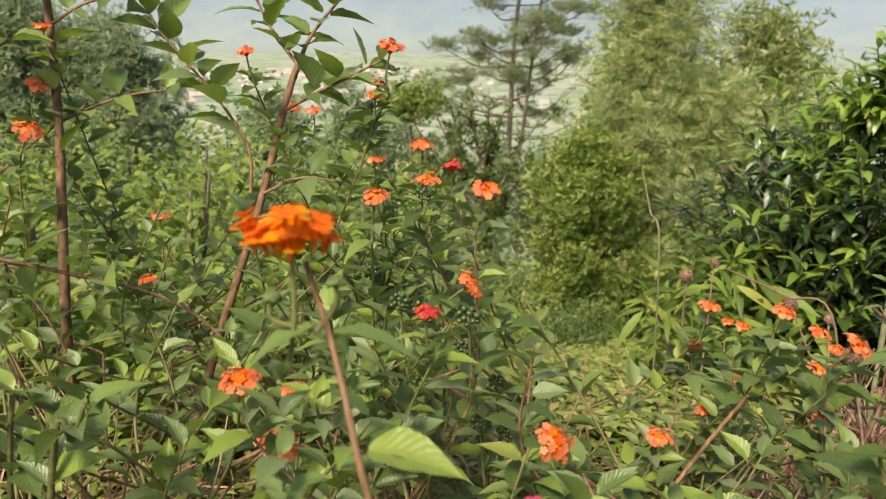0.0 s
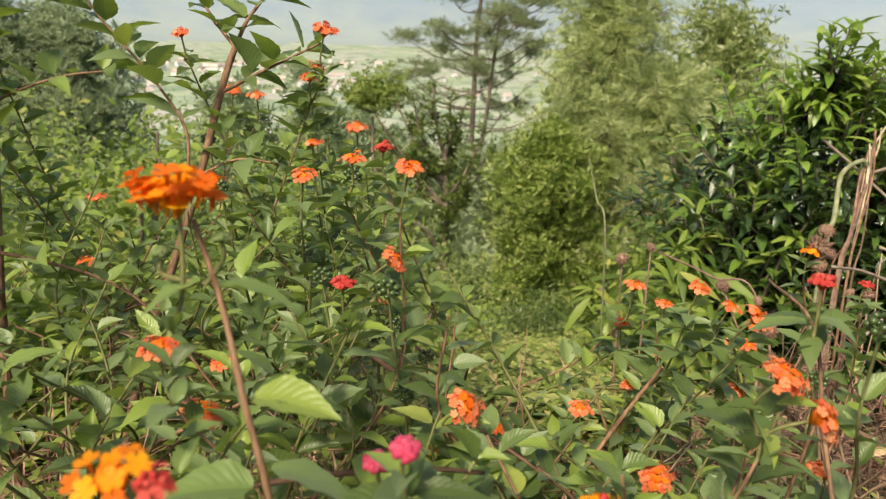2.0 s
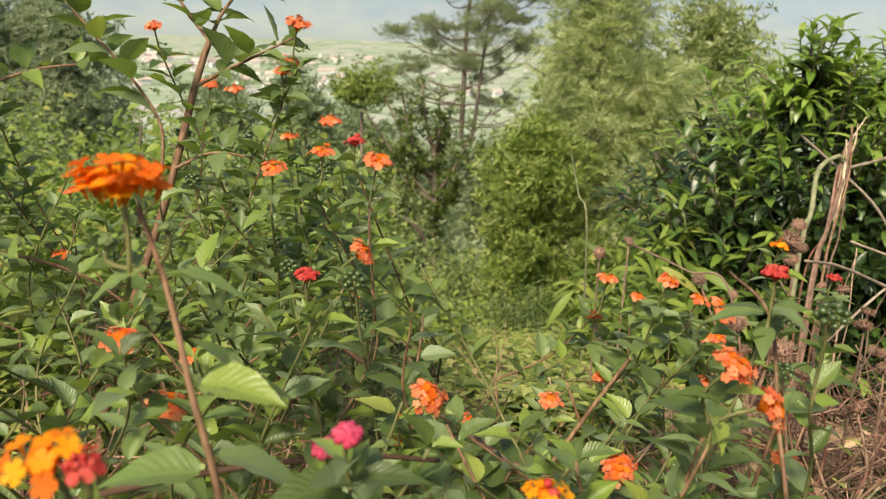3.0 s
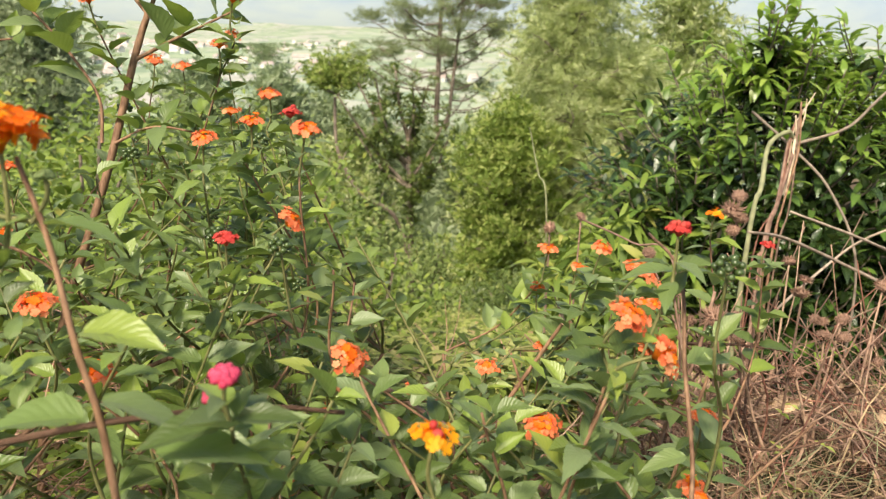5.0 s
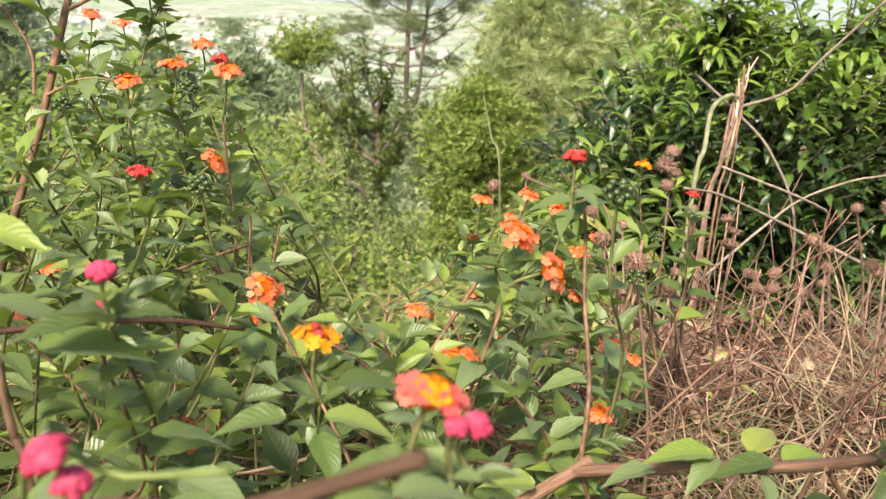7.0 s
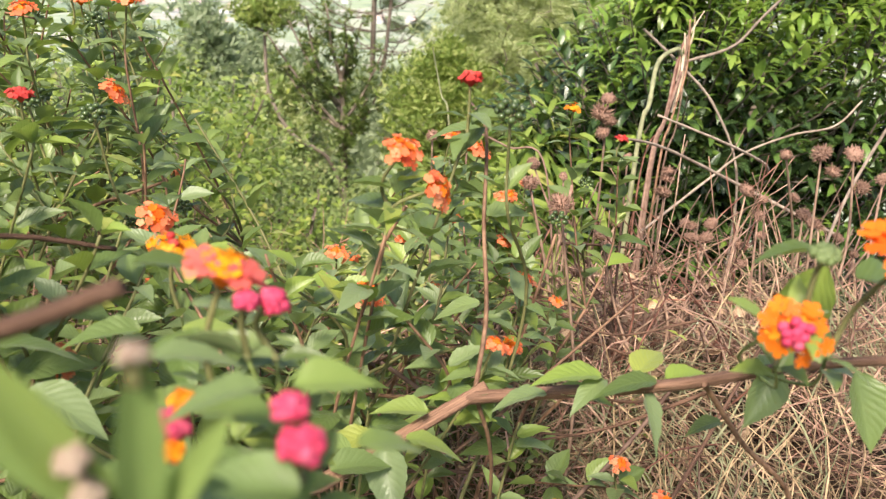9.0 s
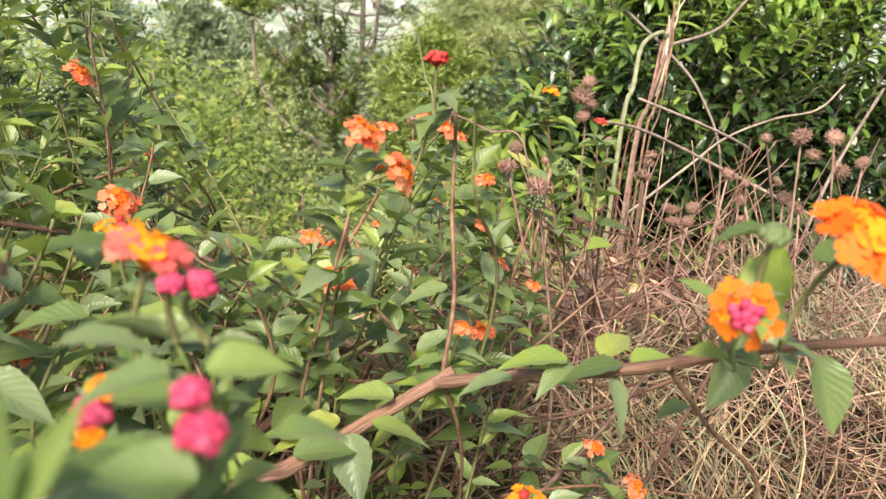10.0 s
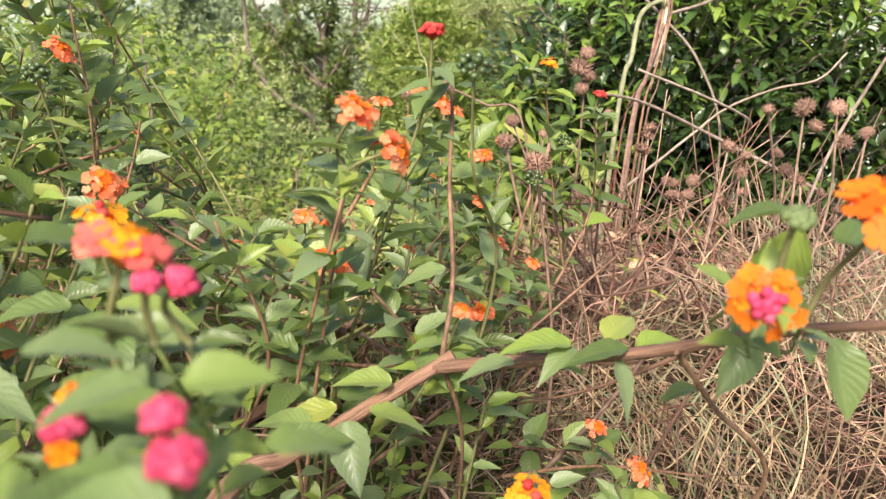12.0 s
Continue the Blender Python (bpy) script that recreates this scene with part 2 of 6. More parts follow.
def part(name, me, parent, m=None, label="", kind=""):
    """One mesh under a thing or a part. Without a pose its corners are world places."""
    ob = new(name, me)
    if m is None:
        m = WORLD[parent].copy() if parent else Matrix()
        me.transform(m.inverted())
    attach(ob, parent, m)
    return tagged(ob, label, "", "", kind)


def bm_mesh(name, bm, mat, smooth=True):
    me = bpy.data.meshes.new(name)
    bm.to_mesh(me)
    bm.free()
    for p in me.polygons:
        p.use_smooth = smooth
    me.materials.append(mat)
    return me


def unit(v):
    v = Vector(v)
    return v.normalized() if v.length > 1e-9 else Vector((0, 0, 1))


def leaf_pose(at, way, up, size, wide=1.0):
    y = unit(way)
    x = y.cross(Vector(up))
    x = unit(x) if x.length > 1e-4 else Vector((1, 0, 0))
    z = x.cross(y)
    return Matrix(((x.x * size * wide, y.x * size, z.x * size, at[0]), (x.y * size * wide, y.y * size, z.y * size, at[1]), (x.z * size * wide, y.z * size, z.z * size, at[2]), (0, 0, 0, 1)))


def leaf_shape(nl, nw, wide, a, b, arch, fold, ripple=0.0, teeth=0.0, stalk=0.0, twist=0.0):
    """Corners, faces and uv of one leaf, a unit long along y."""
    V, U, F = [], [], []
    top = (a / (a + b)) ** a * (b / (a + b)) ** b
    for i in range(nl + 1):
        s = i / nl
        t = min(max(s, 0.012), 0.994)
        w = wide * 0.5 * (t ** a * (1 - t) ** b) / top
        if teeth and 0 < i < nl:
            w *= 1 + (teeth if i % 2 else -teeth)
        y = stalk + (1 - stalk) * s
        for j in range(-nw, nw + 1):
            e = j / nw
            x = w * e
            z = -arch * y * y + fold * abs(x) + ripple * math.sin(s * 21 - abs(e) * 5) * abs(e) * (1 - s * s) + twist * x * s
            V.append((x, y, z))
            U.append((0.5 + 0.5 * e, s))
    k = 2 * nw + 1
    for i in range(nl):
        for j in range(2 * nw):
            F.append((i * k + j, i * k + j + 1, (i + 1) * k + j + 1, (i + 1) * k + j))
    return np.array(V), np.array(F), np.array(U)


def scatter(name, shape, poses, mats, slots=None, smooth=True):
    """Many copies of one shape joined into one mesh."""
    V, F, U = shape
    A = np.array([[list(r) for r in m] for m in poses])
    n = len(A)
    W = np.einsum("nij,vj->nvi", A[:, :3, :3], V) + A[:, None, :3, 3]
    FF = (F[None] + (np.arange(n) * len(V))[:, None, None]).reshape(-1, F.shape[1])
    sl = None if slots is None else np.repeat(slots, len(F))
    return raw_mesh(name, W.reshape(-1, 3), FF, mats, np.tile(U, (n, 1)), sl, smooth)


def smooth_line(pts, steps=5):
    """A rounded line through the points."""
    P = [Vector(p) for p in pts]
    P = [P[0] * 2 - P[1]] + P + [P[-1] * 2 - P[-2]]
    out = []
    for i in range(1, len(P) - 2):
        a, b, c, d = P[i - 1 : i + 3]
        for k in range(steps):
            t = k / steps
            out.append(0.5 * ((2 * b) + (c - a) * t + (2 * a - 5 * b + 4 * c - d) * t * t + (3 * b - a - 3 * c + d) * t ** 3))
    out.append(P[-2])
    return out


def tube_arrays(line, r0, r1, sides=6, lumpy=0.0, base=0, ridge=0.0):
    V, F = [], []
    n = len(line)
    ref = Vector((0.31, 0.17, 0.93))
    for i, p in enumerate(line):
        d = unit(line[min(i + 1, n - 1)] - line[max(i - 1, 0)])
        x = d.cross(ref)
        x = unit(x) if x.length > 0.05 else unit(d.cross(Vector((1, 0, 0))))
        y = d.cross(x)
        r = r0 + (r1 - r0) * i / (n - 1)
        for j in range(sides):
            a = 2 * math.pi * j / sides
            q = r * (1 + lumpy * math.sin(i * 2.3 + j * 1.9) + ridge * math.cos(4 * a))
            V.append(p + (x * math.cos(a) + y * math.sin(a)) * q)
    for i in range(n - 1):
        for j in range(sides):
            k = (j + 1) % sides
            F.append((base + i * sides + j, base + i * sides + k, base + (i + 1) * sides + k, base + (i + 1) * sides + j))
    for e in (0, n - 1):
        V.append(Vector(line[e]))
        c = base + n * sides + (0 if e == 0 else 1)
        for j in range(0, sides):
            k = (j + 1) % sides
            F.append((c, base + e * sides + j, base + e * sides + k, c))
    return V, F


def tubes(name, lines, mat, sides=6, lumpy=0.0, ridge=0.0):
    """Several (line, first radius, last radius) as one mesh; uv runs round and along the tube."""
    V, Q, T, U = [], [], [], []
    for line, r0, r1 in lines:
        v, f = tube_arrays(line, r0, r1, sides, lumpy, len(V), ridge)
        run = [0.0]
        for a, b in zip(line, line[1:]):
            run.append(run[-1] + (b - a).length)
        U += [(abs(2 * j / sides - 1), d * 9) for d in run for j in range(sides)] + [(0.5, 0.0), (0.5, run[-1] * 9)]
        V += v
        Q += [q for q in f if q[0] != q[3]]
        T += [q[:3] for q in f if q[0] == q[3]]
    me = bpy.data.meshes.new(name)
    me.from_pydata([tuple(v) for v in V], [], Q + T)
    me.polygons.foreach_set("use_smooth", np.full(len(me.polygons), True))
    flat = np.array([k for f in Q + T for k in f])
    me.uv_layers.new(name="UVMap").data.foreach_set("uv", np.array(U, np.float32)[flat].ravel())
    me.materials.append(mat)
    return me


# ---- ground, valley, hills ----
def near_height(x, y):
    h = 0.72 if y < 0.9 else 0.72 - 0.40 * (y - 0.9)
    h += 0.16 * math.exp(-((x - 0.75) ** 2 + (y - 0.75) ** 2) / 0.16)
    h += 0.05 * noise.noise((x * 0.9, y * 0.9, 0.3)) * min(1.0, max(0.2, y * 0.3))
    return h


def height(x, y):
    d = math.hypot(x, y)
    if y < 55:
        h = near_height(x, y) if y > -0.5 else 0.72 + 0.12 * (-0.5 - y)
        if y > 10:
            h += 0.5 * noise.noise((x * 0.12, y * 0.12, 4.0)) * min(1, (y - 10) / 10)
        return h
    edge = near_height(x, 55)
    f = min(1.0, (y - 55) / 500)
    h = edge + (-95 - edge) * (f * f * (3 - 2 * f)) * 1.0
    h += 6 * noise.noise((x * 0.006, y * 0.006, 7.0)) * f
    if d > 3300:
        g = min(1.0, (d - 3300) / 1900)
        h += 860 * g * g * (3 - 2 * g) * (0.75 + 0.5 * noise.noise((x * 0.0009, y * 0.0009, 2.0)) + 0.12 * noise.noise((x * 0.004, y * 0.004, 5.0)))
    return h


def build_ground():
    ys = [-40, -20, -10, -5, -2.5, -1.2]
    y = -0.5
    while y < 6200:
        ys.append(y)
        y += max(0.14, 0.035 * abs(y))
    nx = 96
    V, F, S = [], [], []
    for y in ys:
        half = 6 + abs(y) * 1.25
        for i in range(nx + 1):
            u = i / nx * 2 - 1
            x = half * (0.45 * u + 0.55 * u ** 3)
            V.append((x, y, height(x, y)))
    k = nx + 1
    for j in range(len(ys) - 1):
        for i in range(nx):
            F.append((j * k + i, j * k + i + 1, (j + 1) * k + i + 1, (j + 1) * k + i))
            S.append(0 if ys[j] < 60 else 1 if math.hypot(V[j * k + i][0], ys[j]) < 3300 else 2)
    # soil with litter
    soil, nt, b = material("soil_and_litter", 0.9, 0.1)
    a, c = noise_fac(nt, 14.0, 6.0), noise_fac(nt, 1.1, 3.0)
    col = ramp(nt, a, ((0.3, (0.02, 0.014, 0.010)), (0.55, (0.055, 0.038, 0.025)), (0.75, (0.13, 0.09, 0.058))))
    col = mix_color(nt, ramp(nt, c, ((0.42, (0, 0, 0)), (0.6, (1, 1, 1)))), col, (0.075, 0.11, 0.03))
    nt.links.new(col, b.inputs["Base Color"])
    bump(nt, b, a, 0.8, 0.03)
    # valley fields and far hills, the haze of miles of air painted into them
    field, nt, b = material("haze_tinted_fields", 0.95, 0.05)
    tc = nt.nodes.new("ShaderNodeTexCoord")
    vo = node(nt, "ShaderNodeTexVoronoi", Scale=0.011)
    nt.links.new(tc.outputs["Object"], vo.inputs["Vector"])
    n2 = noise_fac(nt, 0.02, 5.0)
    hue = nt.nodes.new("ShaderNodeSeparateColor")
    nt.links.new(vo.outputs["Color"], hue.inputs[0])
    # field greens washed out, which puts the haze into the colour
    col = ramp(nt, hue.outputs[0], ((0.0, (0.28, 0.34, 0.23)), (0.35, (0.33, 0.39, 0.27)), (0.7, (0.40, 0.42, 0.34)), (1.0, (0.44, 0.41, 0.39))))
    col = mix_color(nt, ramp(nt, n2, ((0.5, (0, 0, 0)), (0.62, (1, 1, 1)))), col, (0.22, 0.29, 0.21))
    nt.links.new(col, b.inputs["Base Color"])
    hill, nt, b = material("haze_tinted_hills", 1.0, 0.0)
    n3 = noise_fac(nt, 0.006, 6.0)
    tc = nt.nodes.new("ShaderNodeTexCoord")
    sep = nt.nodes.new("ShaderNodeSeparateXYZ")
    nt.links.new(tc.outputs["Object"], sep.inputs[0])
    # height ramp paints the haze: paler at the foot, bluer higher up
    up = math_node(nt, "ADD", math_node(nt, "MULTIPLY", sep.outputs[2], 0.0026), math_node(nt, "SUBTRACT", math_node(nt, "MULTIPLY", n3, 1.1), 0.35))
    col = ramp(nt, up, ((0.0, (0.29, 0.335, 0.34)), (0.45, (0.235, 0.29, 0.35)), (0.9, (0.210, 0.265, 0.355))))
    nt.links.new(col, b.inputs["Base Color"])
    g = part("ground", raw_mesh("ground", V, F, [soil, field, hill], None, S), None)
    tagged(g, "hillside soil falling to a valley of fields and hills with painted haze", "ground", "", "structure")


build_ground()

# ---- lantana: leaves, heads, stems ----
rng = random.Random(11)
LEAF_SHAPES = [
    leaf_shape(14, 2, 0.46, 0.66, 1.20, 0.18, 0.45, 0.014, 0.035, 0.10),
    leaf_shape(14, 2, 0.42, 0.70, 1.25, 0.34, 0.30, 0.016, 0.035, 0.10, 0.3),
    leaf_shape(14, 2, 0.48, 0.64, 1.20, 0.10, 0.60, 0.014, 0.035, 0.10, -0.3),
    leaf_shape(14, 2, 0.44, 0.66, 1.25, 0.50, 0.25, 0.016, 0.035, 0.10, 0.2),
    leaf_shape(14, 2, 0.48, 0.66, 1.25, 0.12, 0.90, 0.014, 0.035, 0.10, -0.4),
    leaf_shape(14, 2, 0.42, 0.70, 1.25, 0.02, 0.45, 0.014, 0.035, 0.10, 0.5),
]
ARCHED_SHAPES = [
    leaf_shape(18, 3, 0.52, 0.66, 1.15, 0.45, 0.35, 0.014, 0.025, 0.10),
    leaf_shape(18, 3, 0.47, 0.70, 1.20, 0.62, 0.25, 0.016, 0.025, 0.10, 0.25),
    leaf_shape(18, 3, 0.53, 0.64, 1.15, 0.32, 0.45, 0.014, 0.025, 0.10, -0.25),
]
ARCHED_MESHES = [raw_mesh("lantana_leaf", V, F, m, U) for m in (LANTANA, YOUNG) for V, F, U in ARCHED_SHAPES]
UPRIGHT_LEAF = raw_mesh("lantana_leaf", *leaf_shape(12, 2, 0.20, 0.60, 0.7, 0.05, 0.45, 0.010, 0.03, 0.05)[:2], YOUNG, leaf_shape(12, 2, 0.20, 0.60, 0.7, 0.05, 0.45)[2])
LEAF_MESHES = [raw_mesh("lantana_leaf", V, F, LANTANA, U) for V, F, U in LEAF_SHAPES]
SMALL_LEAF = leaf_shape(4, 1, 0.58, 0.65, 1.0, 0.30, 0.30)


def floret_mesh(name, mat, lobes=5):
    """An open floret: notched lobes round a short tube."""
    V, F = [], []
    V.append((0, 0, -0.12))
    per = 5
    for i in range(lobes):
        a = 2 * math.pi * i / lobes
        for da, r, z in ((-0.60, 0.60, 0.0), (-0.44, 0.94, 0.05), (0.0, 1.02, 0.10), (0.44, 0.94, 0.05), (0.60, 0.60, 0.0)):
            V.append((r * math.cos(a + da), r * math.sin(a + da), z + 0.06 * math.sin(i * 2.1)))
        b = 1 + i * per
        F += [(0, b, b + 1, b + 2), (0, b + 2, b + 3, b + 4)]
    t = len(V)
    for z, r in ((-0.1, 0.2), (-1.15, 0.11)):
        for i in range(5):
            a = 2 * math.pi * i / 5
            V.append((r * math.cos(a), r * math.sin(a), z))
    for i in range(5):
        k = (i + 1) % 5
        F.append((t + i, t + k, t + 5 + k, t + 5 + i))
    return raw_mesh(name, V, F, mat)


def bud_mesh(name, mat):
    """A closed bud: four-sided, swollen, blunt."""
    V, F = [(0, 0, -1.2)], []
    for z, r in ((-0.3, 0.32), (0.25, 0.62), (0.62, 0.50)):
        for i in range(6):
            a = 2 * math.pi * i / 6
            q = r * (1 + 0.12 * math.cos(2 * a))
            V.append((q * math.cos(a), q * math.sin(a), z))
    V.append((0, 0, 0.80))
    me = bpy.data.meshes.new(name)
    for i in range(6):
        k = (i + 1) % 6
        F.append((0, 1 + k, 1 + i))
        for s in (1, 7):
            F.append((s + i, s + k, s + 6 + k, s + 6 + i))
        F.append((13 + i, 13 + k, 19))
    me.from_pydata(V, [], F)
    for p in me.polygons:
        p.use_smooth = True
    me.materials.append(mat)
    return me


FLORETS = {k: floret_mesh(k + "_floret", m) for k, m in (("orange", ORANGE), ("yellow", YELLOW), ("flame", FLAME), ("coral", CORAL), ("pink", PINK), ("red", RED), ("rose", ROSE))}
BUDS = {k: bud_mesh(k + "_bud", m) for k, m in (("pink", PINK), ("red", RED), ("orange", ORANGE), ("green", GREENBUD), ("pale", WITHERED))}
# outer, middle, centre of each kind of head
KINDS = {
    "orange": ("orange", "orange", "yellow"),
    "ember": ("coral", "coral", "orange"),
    "gold": ("orange", "yellow", "yellow"),
    "blaze": ("flame", "orange", "yellow"),
    "coral": ("coral", "coral", "orange"),
    "redeye": ("orange", "orange", "yellow"),
    "goldeye": ("yellow", "yellow", "@red"),
    "sunset": ("rose", "yellow", "yellow"),
    "red": ("red", "red", "@red"),
    "pinkbud": ("@pink", "@pink", "@pink"),
    "greenbud": ("@green", "@green", "@green"),
    "palebud": ("@pale", "@pale", "@pale"),
}
TURN = math.pi * (3 - math.sqrt(5))


def flower_head(shrub, at, size, kind, axis, foot, flat=0.18):
    """A domed head of florets on its stalk, which runs down to foot."""
    at, axis = Vector(at), unit(axis)
    line = smooth_line([Vector(foot), at - axis * size * 1.0, at - axis * size * 0.12], 4)
    head = part("flower_head", tubes("flower_stalk", [(line, 0.0011, 0.0009)], TWIG, 5), shrub)
    kind = "ember" if kind == "orange" and at.y > 0.27 else kind
    n = int(13 + size * 300)
    outer, middle, centre = KINDS[kind]
    far = at.y > 0.5
    n += 6 if far else 34 if size > 0.035 else 20 if at.y > 0.27 else 3
    close = at.y < 0.25 and size < 0.035 and kind in ("gold", "blaze", "sunset", "orange", "redeye", "goldeye")
    n = int(n * (0.66 if kind == "redeye" else 0.8)) if close else n
    open_head = kind == "gold" and 0.015 < size < 0.025
    n = 8 if open_head else 14 if kind in ("redeye", "goldeye") and close else n
    frame_m = leaf_pose(at, axis.orthogonal(), axis, 1.0)
    bud = kind in ("pinkbud", "greenbud", "palebud")
    flat = (0.45 if size > 0.012 else 0.8) if bud else 0.08 if kind == "red" else max(flat, 0.38) if 0.27 < at.y < 0.5 else flat
    for i in range(n):
        f = (i + 0.4) / n
        ang = i * TURN + rng.uniform(-0.2, 0.2)
        tilt = math.acos(1 - f * (0.66 if not bud else 0.8)) * 1.05
        d = Vector((math.sin(tilt) * math.cos(ang), math.sin(tilt) * math.sin(ang), math.cos(tilt)))
        place = Vector((d.x, d.y, d.z * flat - 0.5 * flat)) * size * (0.27 if bud else 0.50 if open_head else 0.43) * (rng.uniform(0.86, 1.08) if close else rng.uniform(0.70, 1.20)) + Vector((0, 0, rng.gauss(0, 0.0 if bud else size * (0.02 if close else 0.075 if size > 0.035 else 0.05))))
        col = outer if f > (0.42 if kind == "sunset" else 0.55) else middle if f > (0.16 if kind == "goldeye" else 0.27) else centre
        if col[0] == "@":
            me, r, name = BUDS[col[1:]], size * (rng.uniform(0.25, 0.31) if bud else rng.uniform(0.15, 0.19)), "bud"
        else:
            me, r, name = FLORETS[col], size * (rng.uniform(0.165, 0.19) if open_head else rng.uniform(0.125, 0.155) if kind in ("redeye", "goldeye") and close else rng.uniform(0.095, 0.145) if far else rng.uniform(0.10, 0.14) if size > 0.035 else rng.uniform(0.15, 0.195) if close else rng.uniform(0.09, 0.125) if at.y > 0.27 else rng.uniform(0.135, 0.175)), "floret"
        way = (d + Vector((rng.uniform(-0.35, 0.35), rng.uniform(-0.35, 0.35), rng.uniform(-0.1, 0.5) + (0.0 if bud else 1.6 if size > 0.035 else 0.5)))).normalized()
        m = frame_m @ leaf_pose(place, way.orthogonal(), way, r) @ Matrix.Rotation(rng.uniform(0, 6), 4, "Z")
        part(name, me, head, m)
    if not bud:
        part("core", BUDS["pink" if centre == "@pink" else "red" if kind == "red" else "orange"], head, frame_m @ Matrix.Translation((0, 0, -size * 0.14)) @ Matrix.Diagonal((size * (0.24 if size > 0.035 else 0.42), size * (0.24 if size > 0.035 else 0.42), size * 0.16, 1)))
    if kind == "redeye":
        for i in range(10):
            r = 0.18 * size * math.sqrt(i / 10)
            p = Vector((r * math.cos(i * TURN), r * math.sin(i * TURN), size * 0.12 - r * 0.35))
            part("bud", BUDS["pink"], head, frame_m @ leaf_pose(p, (1, 0, 0), (p.x * 2, p.y * 2, size * 0.2), size * 0.135))
    return head


BERRY_MESH = None


def berry_cluster(shrub, at, size, foot):
    global BERRY_MESH
    if BERRY_MESH is None:
        bm = bmesh.new()
        bmesh.ops.create_icosphere(bm, subdivisions=2, radius=1.0)
        for v in bm.verts:
            v.co.z *= 0.92
        BERRY_MESH = bm_mesh("berry", bm, BERRY)
    at = Vector(at)
    head = part("berry_head", tubes("berry_stalk", [(smooth_line([Vector(foot), at], 3), 0.001, 0.001)], TWIG, 5), shrub)
    for i in range(16):
        f = (i + 0.5) / 16
        z = 1 - 1.7 * f
        r = math.sqrt(max(0, 1 - z * z))
        p = at + Vector((r * math.cos(i * TURN), r * math.sin(i * TURN), z * 0.8)) * size * 0.36
        part("berry", BERRY_MESH, head, Matrix.Translation(p) @ Matrix.Diagonal((size * 0.115,) * 3 + (1,)))


class Shrub:
    """Gathers the leaves of one shrub, the first 300 as parts and the rest joined."""

    def __init__(self, at, label, name="lantana_shrub", group="lantana shrubs on the bank"):
        self.base = Vector(at)
        self.ob = thing(name, at, label, "shrub", group)
        self.leaves = []
        self.arched = []
        self.fresh = []
        self.young = at[1] < 0.3 and at[0] < 0.3
        self.stems = []
        self.mains = []
        for k in range(6):
            a = k * TURN + self.base.x * 9
            tip = self.base + Vector((0.13 * math.cos(a), 0.13 * math.sin(a) + 0.02, rng.uniform(0.27, 0.40)))
            line = smooth_line([self.base, self.base.lerp(tip, 0.5) + Vector((0, 0, 0.04)), tip], 6)
            self.mains.append(line)
            self.stems.append((line, 0.0024, 0.0016, STEM) if at[1] > 0.3 else (line, 0.0020, 0.0014, STEM))

    def joint(self, p):
        """Where on the main stems a shoot to p starts."""
        spots = [q for line in self.mains for q in line[3:] if q.z < p.z - 0.07]
        return min(spots, key=lambda q: (q - p).length) if spots else self.base

    def leaf(self, at, way, size, up=(0, 0, 1)):
        u = Vector(up) + Vector((rng.gauss(0, 0.2), rng.gauss(0, 0.2), 0))
        self.leaves.append(leaf_pose(at, way, u, size, rng.uniform(0.88, 1.1)))

    def arching(self, at, way, size):
        """A large leaf that rises from its stalk and bends over."""
        w = Vector((way[0], way[1] * 0.45, 0)).normalized() + Vector((0, 0, 0.22 + 0.35 * way[2]))
        self.arched.append(leaf_pose(at, w, (rng.gauss(0, 0.12), rng.gauss(-0.05, 0.12), 1), size * 0.80))

    def leafy_line(self, line, start, gap, size, droop=-0.22, first=0.35):
        """Pairs of leaves along the line, every pair turned against the last."""
        dist, last, turn = 0.0, -gap, rng.uniform(0, 3)
        total = sum((line[i + 1] - line[i]).length for i in range(len(line) - 1))
        for i in range(len(line) - 1):
            seg = line[i + 1] - line[i]
            dist += seg.length
            if dist < start * total or dist - last < gap:
                continue
            last = dist
            d = unit(seg)
            x = d.orthogonal().normalized()
            y = d.cross(x)
            turn += math.pi / 2 + rng.uniform(-0.3, 0.3)
            near_tip = 1 - 0.25 * max(0.0, (dist / total - 0.55) / 0.45)
            for k in (0, math.pi):
                if rng.random() < 0.08:
                    continue
                out = x * math.cos(turn + k) + y * math.sin(turn + k)
                out = unit((out.x, out.y, out.z * 0.3)) if math.hypot(out.x, out.y) > 0.15 else unit((d.y, -d.x, 0.1))
                way = out + d * (0.25 + 0.6 * (1 - near_tip)) + Vector((rng.gauss(0, 0.2), rng.gauss(0, 0.2), -droop + 0.14 + rng.gauss(0, 0.20)))
                s = size * near_tip * rng.uniform(0.72, 1.15)
                self.leaf(line[i + 1], way, s, (0, 0, 1) if abs(d.z) > 0.3 else (0, 0, 1))

    def finish(self, meshes, shape, mat):
        for i, (line, r0, r1, m) in enumerate(self.stems):
            part("stem", tubes("stem", [(line, r0, r1)], m, 12 if m is BRANCH else 7, 0.05, 0.14 if m is BRANCH else 0.0), self.ob)
        for i, m in enumerate(self.arched):
            part("leaf", ARCHED_MESHES[(i % 3) + (3 if self.young and i % 5 < 2 else 0)], self.ob, m)
        for m in self.fresh:
            part("leaf", UPRIGHT_LEAF, self.ob, m)
        loose = self.leaves
        rng.shuffle(loose)
        for i, m in enumerate(loose[: 225 - len(self.arched)]):
            part("leaf", meshes[i % len(meshes)], self.ob, m)
        if loose[225 - len(self.arched) :]:
            for k in range(3):
                some = loose[225 - len(self.arched) + k :: 3]
